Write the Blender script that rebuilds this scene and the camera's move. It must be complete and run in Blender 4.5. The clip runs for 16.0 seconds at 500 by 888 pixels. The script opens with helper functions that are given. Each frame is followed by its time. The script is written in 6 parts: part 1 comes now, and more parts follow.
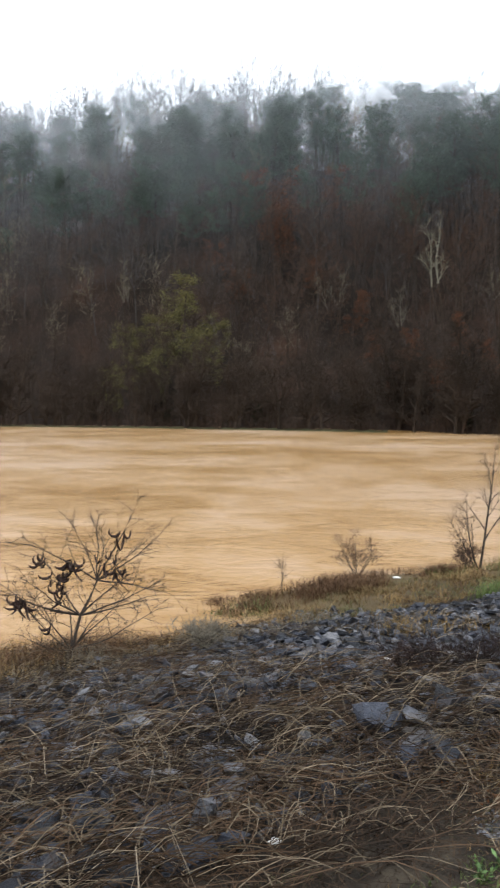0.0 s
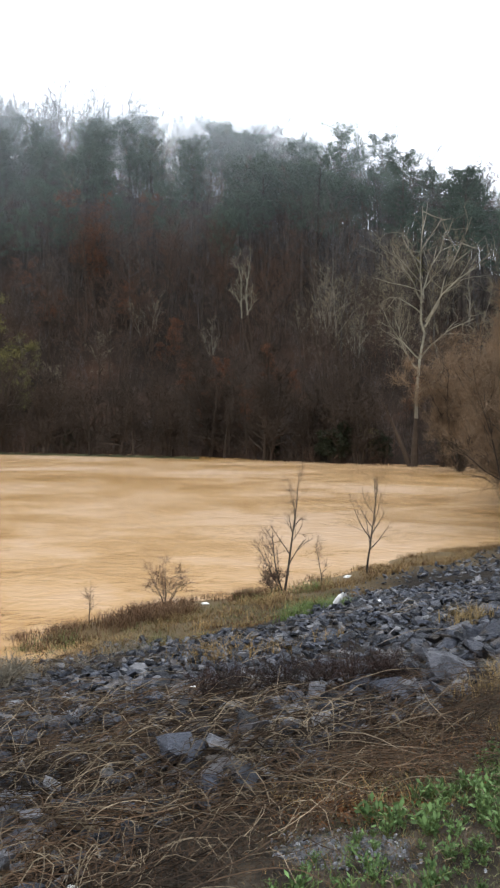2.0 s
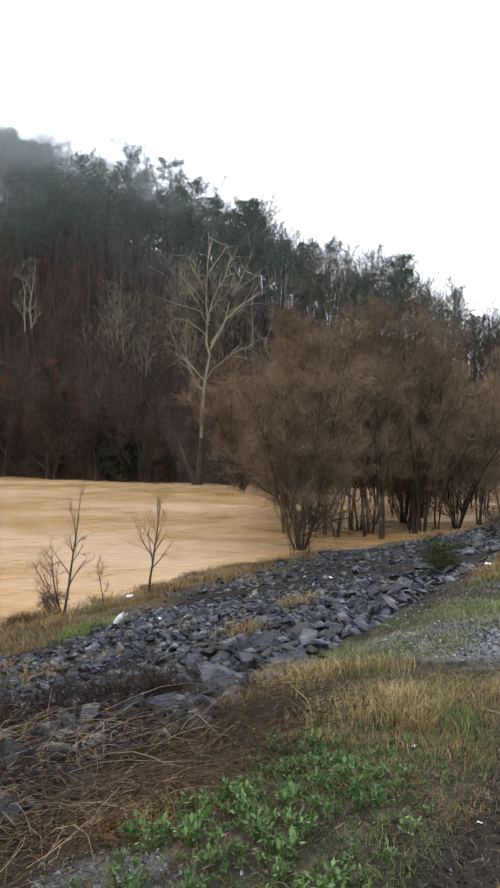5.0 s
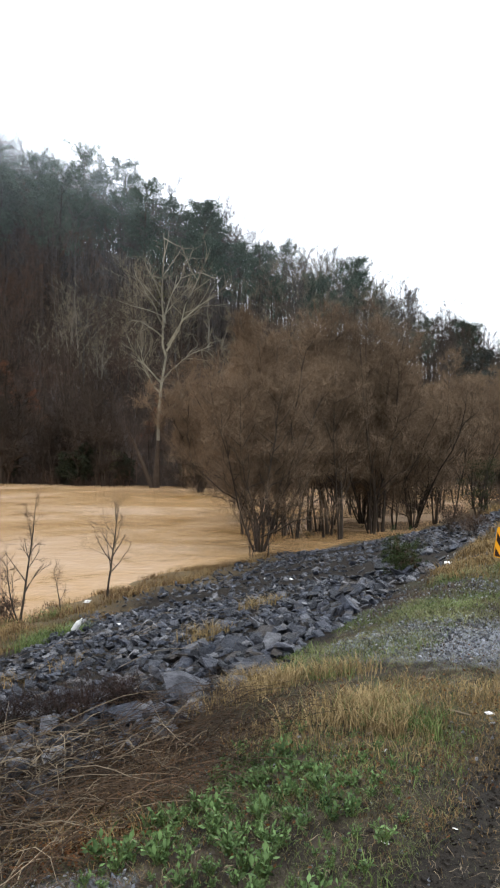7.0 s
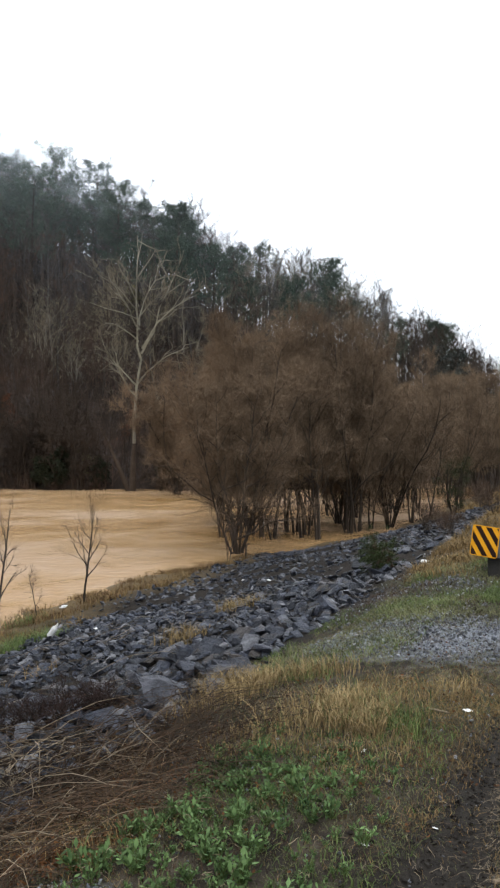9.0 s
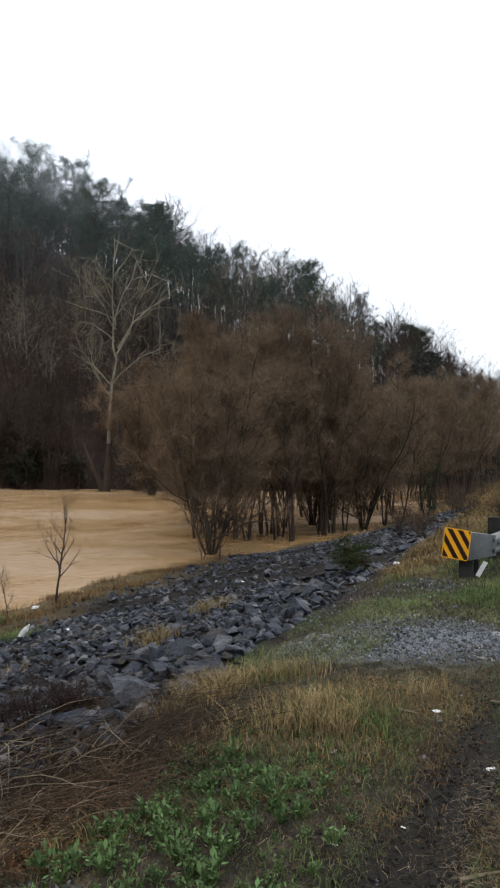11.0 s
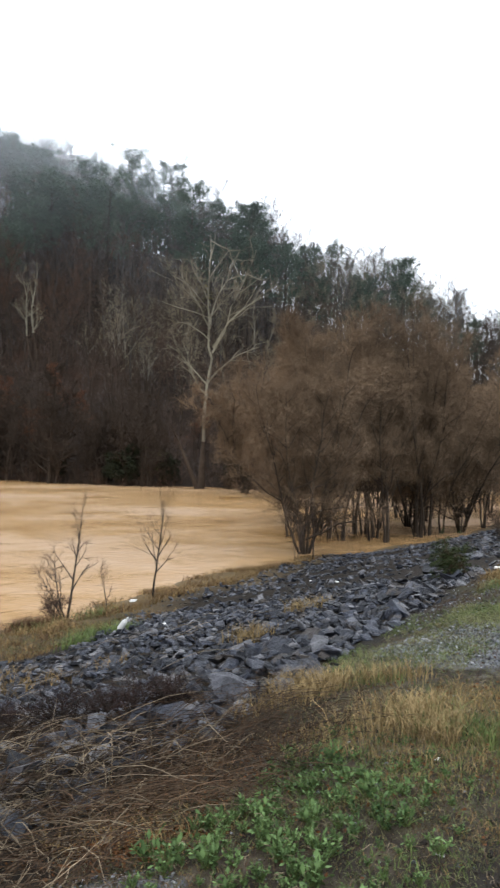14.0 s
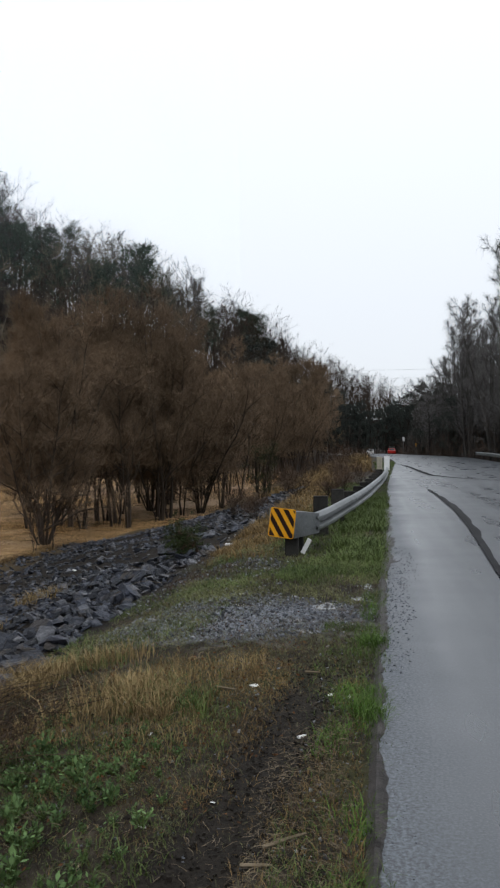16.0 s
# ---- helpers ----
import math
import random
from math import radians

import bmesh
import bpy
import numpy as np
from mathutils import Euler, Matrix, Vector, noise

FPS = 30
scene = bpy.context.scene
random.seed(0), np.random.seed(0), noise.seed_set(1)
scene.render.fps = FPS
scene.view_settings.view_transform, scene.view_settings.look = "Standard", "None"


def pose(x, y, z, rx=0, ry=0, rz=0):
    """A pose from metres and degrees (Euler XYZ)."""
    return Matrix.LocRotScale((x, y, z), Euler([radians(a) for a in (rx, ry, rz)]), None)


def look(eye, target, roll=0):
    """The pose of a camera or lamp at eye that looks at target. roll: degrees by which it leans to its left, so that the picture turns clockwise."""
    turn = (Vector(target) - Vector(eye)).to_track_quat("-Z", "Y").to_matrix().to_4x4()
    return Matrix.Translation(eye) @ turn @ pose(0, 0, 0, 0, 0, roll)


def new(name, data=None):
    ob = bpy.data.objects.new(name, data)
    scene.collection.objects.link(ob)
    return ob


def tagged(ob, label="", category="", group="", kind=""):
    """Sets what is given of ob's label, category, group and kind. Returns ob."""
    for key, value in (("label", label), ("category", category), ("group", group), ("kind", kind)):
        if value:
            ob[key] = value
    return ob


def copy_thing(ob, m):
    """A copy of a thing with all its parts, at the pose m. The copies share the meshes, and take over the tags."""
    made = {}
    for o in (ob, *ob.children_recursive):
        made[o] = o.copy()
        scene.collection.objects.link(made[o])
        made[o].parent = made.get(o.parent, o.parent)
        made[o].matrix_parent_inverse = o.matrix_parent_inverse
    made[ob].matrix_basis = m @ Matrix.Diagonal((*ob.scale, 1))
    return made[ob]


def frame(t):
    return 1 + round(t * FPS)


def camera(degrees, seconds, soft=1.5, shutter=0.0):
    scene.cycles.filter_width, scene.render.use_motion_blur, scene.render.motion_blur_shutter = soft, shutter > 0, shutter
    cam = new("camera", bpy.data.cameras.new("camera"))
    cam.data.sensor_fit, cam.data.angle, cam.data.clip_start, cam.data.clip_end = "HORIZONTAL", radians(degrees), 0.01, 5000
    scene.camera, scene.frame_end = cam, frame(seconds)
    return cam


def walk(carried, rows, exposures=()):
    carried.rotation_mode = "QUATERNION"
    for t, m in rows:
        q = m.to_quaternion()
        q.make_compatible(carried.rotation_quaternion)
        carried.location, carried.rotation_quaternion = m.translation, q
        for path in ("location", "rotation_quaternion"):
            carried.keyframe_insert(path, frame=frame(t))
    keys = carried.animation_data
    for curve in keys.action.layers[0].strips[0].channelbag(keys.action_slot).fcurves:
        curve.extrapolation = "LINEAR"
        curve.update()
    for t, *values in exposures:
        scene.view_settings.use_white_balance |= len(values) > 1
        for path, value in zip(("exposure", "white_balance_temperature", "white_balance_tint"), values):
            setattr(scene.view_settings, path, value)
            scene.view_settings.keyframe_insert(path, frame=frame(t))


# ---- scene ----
cam = camera(35.9, 16.0, soft=2.2, shutter=0.2)

PATH = [
    (0, (0.349, 0.15, 1.567), (-1.322, 1.243, 1.462), -0.2),
    (0.5, (0.364, 0.147, 1.593), (-1.195, 1.398, 1.535), -0.5),
    (1, (0.364, 0.137, 1.611), (-1.153, 1.441, 1.568), -0.5),
    (1.5, (0.382, 0.153, 1.599), (-1.065, 1.533, 1.565), 0.5),
    (2, (0.392, 0.174, 1.596), (-0.971, 1.638, 1.56), 0.6),
    (2.5, (0.388, 0.198, 1.583), (-0.901, 1.727, 1.556), 0.9),
    (3, (0.383, 0.219, 1.572), (-0.876, 1.773, 1.55), 0.7),
    (3.5, (0.398, 0.221, 1.578), (-0.817, 1.81, 1.565), 0.5),
    (4, (0.417, 0.227, 1.575), (-0.698, 1.887, 1.599), 0.9),
    (4.5, (0.446, 0.232, 1.576), (-0.558, 1.961, 1.605), 1.2),
    (5, (0.48, 0.197, 1.592), (-0.436, 1.975, 1.613), 1.2),
    (5.2, (0.494, 0.199, 1.595), (-0.406, 1.984, 1.634), 1.4),
    (7.3, (0.382, 0.307, 1.581), (-0.428, 2.136, 1.605), 0.5),
    (7.5, (0.383, 0.319, 1.576), (-0.433, 2.145, 1.596), 0.2),
    (8, (0.38, 0.317, 1.577), (-0.448, 2.138, 1.605), 0.3),
    (8.5, (0.374, 0.326, 1.575), (-0.451, 2.148, 1.606), -0.0),
    (9, (0.381, 0.332, 1.574), (-0.379, 2.182, 1.607), -0.1),
    (9.5, (0.395, 0.317, 1.579), (-0.325, 2.183, 1.617), -0.3),
    (12, (0.386, 0.322, 1.574), (-0.317, 2.194, 1.608), 0.9),
    (12.5, (0.37, 0.307, 1.583), (-0.401, 2.152, 1.612), 1.3),
    (13, (0.337, 0.283, 1.585), (-0.625, 2.036, 1.608), 1.4),
    (13.5, (0.303, 0.318, 1.568), (-0.753, 2.016, 1.598), 1.2),
    (14, (0.332, 0.327, 1.569), (-0.588, 2.103, 1.6), 1.1),
    (14.5, (0.361, 0.349, 1.567), (-0.327, 2.226, 1.606), 1.1),
    (15, (0.406, 0.349, 1.566), (-0.041, 2.298, 1.596), 1.0),
    (15.5, (0.442, 0.342, 1.565), (0.062, 2.306, 1.57), 0.5),
    (16, (0.527, 0.404, 1.552), (0.228, 2.381, 1.55), -0.6),
]
EXPOSURES = [(0.0, 0.0), (0.5, 0.1), (1.5, 0.1), (4.0, 0.12), (5.0, 0.05), (8.0, 0.05), (9.0, -0.2), (9.5, -0.48), (12.0, -0.62), (12.5, -0.49), (13.0, -0.16), (13.5, -0.08), (14.0, 0.03), (14.5, -0.20), (15.0, -0.85), (15.5, -0.97), (16.0, -0.93)]
walk(cam, [(t, look(eye, target, roll)) for t, eye, target, roll in PATH], EXPOSURES)

# ---- light: a bright, even overcast sky ----
world = bpy.data.worlds.new("overcast_sky")
scene.world = world
world.use_nodes = True
wt = world.node_tree
wt.nodes.clear()
w_out = wt.nodes.new("ShaderNodeOutputWorld")
w_bg = wt.nodes.new("ShaderNodeBackground")
w_sky = wt.nodes.new("ShaderNodeTexSky")
w_sky.sky_type = "NISHITA"
w_sky.sun_disc = False
w_sky.sun_elevation = radians(38)
w_sky.sun_rotation = radians(200)
w_mix = wt.nodes.new("ShaderNodeMixRGB")
w_mix.inputs["Fac"].default_value = 0.93
w_mix.inputs["Color2"].default_value = (10.9, 11.5, 12.3, 1)
w_bg.inputs["Strength"].default_value = 0.168
wt.links.new(w_sky.outputs[0], w_mix.inputs["Color1"])
# an overcast sky is brighter overhead than at the horizon
w_way = wt.nodes.new("ShaderNodeTexCoord")
w_sep = wt.nodes.new("ShaderNodeSeparateXYZ")
w_up = wt.nodes.new("ShaderNodeMath")
w_up.operation = "MULTIPLY_ADD"
w_up.use_clamp = False
w_up.inputs[1].default_value = 0.55
w_up.inputs[2].default_value = 0.86
w_dome = wt.nodes.new("ShaderNodeMixRGB")
w_dome.blend_type = "MULTIPLY"
w_dome.inputs["Fac"].default_value = 1.0
wt.links.new(w_way.outputs["Generated"], w_sep.inputs[0])
wt.links.new(w_sep.outputs[2], w_up.inputs[0])
wt.links.new(w_mix.outputs[0], w_dome.inputs["Color1"])
wt.links.new(w_up.outputs[0], w_dome.inputs["Color2"])
wt.links.new(w_dome.outputs[0], w_bg.inputs["Color"])
wt.links.new(w_bg.outputs[0], w_out.inputs[0])
sun = new("sun", bpy.data.lights.new("sun", "SUN"))
sun.data.energy = 0.9
sun.data.angle = radians(25)
sun.data.color = (1.0, 0.97, 0.93)
sun.matrix_world = look((0, 0, 60), (-12, 32, 0))


# ---- materials ----
WET = 0.74  # everything is rain-soaked, and so darker than when dry


def wet(c):
    return tuple(v * WET for v in c)


def shader(name):
    m = bpy.data.materials.new(name)
    m.use_nodes = True
    nt = m.node_tree
    return m, nt, nt.nodes["Principled BSDF"], nt.links.new


def noise_node(nt, vec, scale, detail=4.0, rough=0.55, warp=0.0):
    n = nt.nodes.new("ShaderNodeTexNoise")
    n.inputs["Scale"].default_value = scale
    n.inputs["Detail"].default_value = detail
    n.inputs["Roughness"].default_value = rough
    n.inputs["Distortion"].default_value = warp
    nt.links.new(vec, n.inputs["Vector"])
    return n.outputs["Fac"]


def ramp_node(nt, fac, stops):
    r = nt.nodes.new("ShaderNodeValToRGB")
    while len(r.color_ramp.elements) < len(stops):
        r.color_ramp.elements.new(0.5)
    for e, (at, c) in zip(r.color_ramp.elements, stops):
        e.position = at
        e.color = (*c, 1) if len(c) == 3 else c
    nt.links.new(fac, r.inputs["Fac"])
    return r.outputs["Color"]


def mix_node(nt, fac, a, b, how="MIX"):
    x = nt.nodes.new("ShaderNodeMixRGB")
    x.blend_type = how
    for sock, v in ((x.inputs["Fac"], fac), (x.inputs["Color1"], a), (x.inputs["Color2"], b)):
        if isinstance(v, (int, float)):
            sock.default_value = v
        elif isinstance(v, tuple):
            sock.default_value = (*v, 1)
        else:
            nt.links.new(v, sock)
    return x.outputs["Color"]


def math_node(nt, op, a, b=0.0, c=0.0, clamp=False):
    x = nt.nodes.new("ShaderNodeMath")
    x.operation = op
    x.use_clamp = clamp
    for sock, v in zip(x.inputs, (a, b, c)):
        if isinstance(v, (int, float)):
            sock.default_value = v
        else:
            nt.links.new(v, sock)
    return x.outputs[0]


def bump_node(nt, bsdf, height, strength, dist):
    b = nt.nodes.new("ShaderNodeBump")
    b.inputs["Strength"].default_value = strength
    b.inputs["Distance"].default_value = dist
    nt.links.new(height, b.inputs["Height"])
    nt.links.new(b.outputs[0], bsdf.inputs["Normal"])


def place_node(nt):
    return nt.nodes.new("ShaderNodeNewGeometry").outputs["Position"]


def mat(name, c1, c2, coarse=3.0, fine=40.0, rough=0.8, bump=0.4, dist=0.01, metal=0.0, spread=0.25, island=0.0, spec=0.12):
    """Two colours blended by coarse and fine noise, varied from object to object and, if wanted, from island to island."""
    m, nt, bsdf, link = shader(name)
    pos = place_node(nt)
    big, small = noise_node(nt, pos, coarse), noise_node(nt, pos, fine, 5.0, 0.65)
    fac = math_node(nt, "ADD", math_node(nt, "MULTIPLY", big, 0.6), math_node(nt, "MULTIPLY", small, 0.4))
    col = ramp_node(nt, fac, [(0.36, wet(c1)), (0.64, wet(c2))])
    rnd = nt.nodes.new("ShaderNodeObjectInfo").outputs["Random"]
    if island:
        geo = nt.nodes.new("ShaderNodeNewGeometry")
        rnd = geo.outputs["Random Per Island"]
        spread = island
    val = math_node(nt, "MULTIPLY_ADD", rnd, 2 * spread, 1 - spread)
    hsv = nt.nodes.new("ShaderNodeHueSaturation")
    link(val, hsv.inputs["Value"])
    link(col, hsv.inputs["Color"])
    link(hsv.outputs[0], bsdf.inputs["Base Color"])
    bsdf.inputs["Roughness"].default_value = rough
    bsdf.inputs["Metallic"].default_value = metal
    bsdf.inputs["Specular IOR Level"].default_value = spec
    if bump:
        bump_node(nt, bsdf, small, bump, dist)
    return m


HILL_BROWN = mat("hill_twigs_brown", (0.056, 0.041, 0.032), (0.130, 0.097, 0.077), 0.12, 1.5, 0.9, 0)
HILL_TAN = mat("hill_twigs_tan", (0.135, 0.116, 0.080), (0.275, 0.238, 0.168), 0.12, 1.5, 0.9, 0)
BARK_FAWN = mat("bark_fawn", (0.10, 0.09, 0.072), (0.27, 0.245, 0.20), 0.35, 3, 0.85, spread=0.05)
BARK_DARK = mat("bark_dark", (0.030, 0.024, 0.020), (0.078, 0.063, 0.051), 0.8, 9, 0.9)
BARK_GREY = mat("bark_grey", (0.042, 0.038, 0.035), (0.098, 0.090, 0.083), 0.8, 9, 0.9)
BARK_PALE = mat("bark_pale", (0.110, 0.101, 0.076), (0.370, 0.344, 0.262), 0.35, 3, 0.8, spread=0.05)
TWIG_BROWN = mat("twig_brown", (0.059, 0.039, 0.027), (0.142, 0.093, 0.061), 0.2, 3, 0.9, 0)
BARK_WILLOW = mat("bark_willow", (0.030, 0.023, 0.018), (0.070, 0.054, 0.041), 0.8, 9, 0.9)
# willow twigs again, brightened to stand in for light on the farther thicket
TWIG_WILLOW_LIT = mat("twig_willow_lit", (0.165, 0.116, 0.075), (0.325, 0.230, 0.148), 0.2, 3, 0.9, 0)
TWIG_WILLOW = mat("twig_willow", (0.128, 0.089, 0.057), (0.258, 0.181, 0.117), 0.2, 3, 0.9, 0, spread=0.10)
TWIG_GREY = mat("twig_grey", (0.060, 0.054, 0.050), (0.140, 0.127, 0.118), 0.2, 3, 0.9, 0)
TWIG_PALE = mat("twig_pale", (0.14, 0.122, 0.094), (0.27, 0.241, 0.185), 0.2, 3, 0.9, 0, spread=0.08)
# grey twigs paled to stand in for haze across the road
TWIG_HAZE = mat("twig_haze_grey", (0.110, 0.106, 0.102), (0.230, 0.222, 0.214), 0.2, 3, 0.9, 0)
# darkened for the shade along the hill's foot; also serves dark lower stems
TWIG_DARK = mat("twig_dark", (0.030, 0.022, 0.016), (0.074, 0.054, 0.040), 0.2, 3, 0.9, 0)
TWIG_RED = mat("twig_reddish", (0.060, 0.036, 0.025), (0.130, 0.078, 0.054), 0.2, 4, 0.9, 0)
NEEDLE = mat("pine_needles", (0.032, 0.055, 0.038), (0.078, 0.112, 0.078), 0.3, 2, 0.75, 0, island=0.35)
CEDAR = mat("cedar_leaves", (0.021, 0.033, 0.012), (0.051, 0.069, 0.024), 0.6, 5, 0.75, 0, island=0.35)
DIMGREEN = mat("dark_cedar_leaves", (0.014, 0.018, 0.010), (0.038, 0.043, 0.023), 0.6, 5, 0.8, 0, island=0.35)
OLIVE = mat("olive_moss", (0.080, 0.084, 0.036), (0.18, 0.178, 0.082), 0.6, 12, 0.85, 0, island=0.35)
BANKGRASS = mat("bank_grass", (0.030, 0.034, 0.014), (0.085, 0.080, 0.036), 0.3, 4, 0.9, 0)
YELLOWLEAF = mat("yellow_green_leaves", (0.092, 0.088, 0.032), (0.195, 0.176, 0.066), 0.6, 4, 0.8, 0, island=0.35)
RUSTLEAF = mat("rust_oak_leaves", (0.085, 0.036, 0.020), (0.175, 0.075, 0.036), 0.6, 4, 0.8, 0, island=0.35)
POD = mat("dry_pods", (0.018, 0.010, 0.008), (0.05, 0.028, 0.022), 8, 60, 0.6)
GOLDEN = mat("golden_grass", (0.145, 0.100, 0.046), (0.43, 0.315, 0.155), 1.6, 20, 0.85, 0, island=0.4)
IVY = mat("ivy_leaves", (0.031, 0.038, 0.033), (0.072, 0.084, 0.074), 0.6, 5, 0.75, 0, island=0.35)
DRY = mat("dry_grass", (0.12, 0.080, 0.034), (0.32, 0.215, 0.095), 1.2, 20, 0.85, 0, island=0.4)
DRYPALE = mat("straw", (0.090, 0.068, 0.044), (0.305, 0.242, 0.165), 1.2, 20, 0.85, 0, island=0.35)
VINE = mat("dead_vines", (0.014, 0.0095, 0.007), (0.105, 0.064, 0.036), 1.0, 20, 0.75, 0, island=0.6)
STALK = mat("pale_stalks", (0.14, 0.108, 0.075), (0.36, 0.295, 0.215), 1.2, 20, 0.8, 0, island=0.4)
VINEDARK = mat("dark_dead_stems", (0.022, 0.014, 0.012), (0.060, 0.036, 0.030), 1.0, 20, 0.85, 0, island=0.4)
WEEDRED = mat("russet_weeds", (0.080, 0.044, 0.024), (0.160, 0.092, 0.048), 1.0, 20, 0.85, 0, island=0.4)
PALEGRASS = mat("pale_winter_grass", (0.105, 0.115, 0.048), (0.245, 0.245, 0.118), 1.5, 20, 0.8, 0, island=0.4)
GREEN = mat("grass_green", (0.056, 0.088, 0.024), (0.150, 0.196, 0.062), 1.5, 20, 0.7, 0, island=0.4)
CLUMP = mat("lush_grass", (0.042, 0.094, 0.014), (0.130, 0.215, 0.042), 1.5, 20, 0.7, 0, island=0.4)
WEEDLEAF = mat("weed_leaves", (0.028, 0.058, 0.020), (0.165, 0.260, 0.095), 2.0, 30, 0.55, 0, island=0.55)
LITTERLEAF = mat("fallen_leaves", (0.062, 0.027, 0.011), (0.175, 0.076, 0.027), 2.0, 30, 0.8, 0, island=0.4)
WHITE = mat("white_litter", (0.86, 0.86, 0.84), (0.95, 0.95, 0.93), 10, 60, 0.5, 0.1)
STEEL = mat("galvanised_steel", (0.15, 0.160, 0.162), (0.32, 0.336, 0.340), 2.5, 30, 0.42, 0.05, 0.003, metal=0.75, spec=0.4)
POSTWOOD = mat("dark_post", (0.018, 0.017, 0.016), (0.05, 0.047, 0.043), 5, 60, 0.8)
YELLOW = mat("marker_yellow", (0.95, 0.40, 0.015), (1.0, 0.48, 0.025), 6, 60, 0.45, 0.05)
BLACKP = mat("marker_black", (0.020, 0.009, 0.007), (0.040, 0.018, 0.013), 6, 60, 0.45, 0.05)
CONCRETE = mat("pale_concrete", (0.34, 0.31, 0.24), (0.55, 0.51, 0.42), 3, 40, 0.85)
REFLECT = mat("white_plate", (0.70, 0.71, 0.70), (0.85, 0.85, 0.84), 6, 60, 0.4, 0.05)
CARRED = mat("red_paint", (0.42, 0.020, 0.015), (0.52, 0.03, 0.02), 2, 30, 0.3, 0)
CARWHITE = mat("white_paint", (0.68, 0.68, 0.68), (0.8, 0.8, 0.8), 2, 30, 0.3, 0)
MUD = mat("wet_mud", (0.012, 0.010, 0.008), (0.038, 0.031, 0.024), 6, 60, 0.7, 0.5)
GRIT = mat("muddy_grit", (0.014, 0.012, 0.011), (0.075, 0.066, 0.062), 9, 80, 0.5, 0.7)
TYRE = mat("tyre_rubber", (0.015, 0.015, 0.016), (0.03, 0.03, 0.03), 6, 60, 0.85)
GLASSDARK = mat("dark_window_glass", (0.015, 0.017, 0.02), (0.03, 0.033, 0.036), 2, 30, 0.08, 0)


def stone_material(name, c1, c2, c3, rough):
    m, nt, bsdf, link = shader(name)
    pos = place_node(nt)
    big, small = noise_node(nt, pos, 2.2), noise_node(nt, pos, 26, 6.0, 0.7)
    geo = nt.nodes.new("ShaderNodeNewGeometry")
    oi = nt.nodes.new("ShaderNodeObjectInfo")
    rnd = math_node(nt, "FRACT", math_node(nt, "ADD", geo.outputs["Random Per Island"], oi.outputs["Random"]))
    col = ramp_node(nt, rnd, [(0.0, c1), (0.5, c2), (0.8, tuple(1.7 * v for v in c2)), (1.0, c3)])
    patch = noise_node(nt, pos, 8.0, 5.0, 0.65)
    col = mix_node(nt, 0.7, col, ramp_node(nt, small, [(0.35, (0.3, 0.3, 0.31)), (0.68, (1.25, 1.25, 1.25))]), "MULTIPLY")
    col = mix_node(nt, 0.7, col, ramp_node(nt, patch, [(0.36, (0.35, 0.35, 0.37)), (0.64, (1.45, 1.45, 1.43))]), "MULTIPLY")
    col = mix_node(nt, math_node(nt, "MULTIPLY", math_node(nt, "GREATER_THAN", big, 0.6), 0.35), col, (0.09, 0.07, 0.05))
    link(col, bsdf.inputs["Base Color"])
    link(math_node(nt, "MULTIPLY_ADD", small, 0.35, rough), bsdf.inputs["Roughness"])
    bsdf.inputs["Specular IOR Level"].default_value = 0.24
    bump_node(nt, bsdf, math_node(nt, "MULTIPLY_ADD", patch, 2.0, small), 0.9, 0.035)
    return m


STONE = stone_material("wet_slate_stone", (0.008, 0.0088, 0.0118), (0.030, 0.034, 0.046), (0.17, 0.17, 0.18), 0.28)
BLOCK = stone_material("wet_slate_boulder", (0.024, 0.026, 0.034), (0.046, 0.050, 0.065), (0.10, 0.10, 0.11), 0.30)
PEBBLE = stone_material("grey_gravel", (0.045, 0.049, 0.058), (0.125, 0.133, 0.152), (0.29, 0.295, 0.31), 0.3)


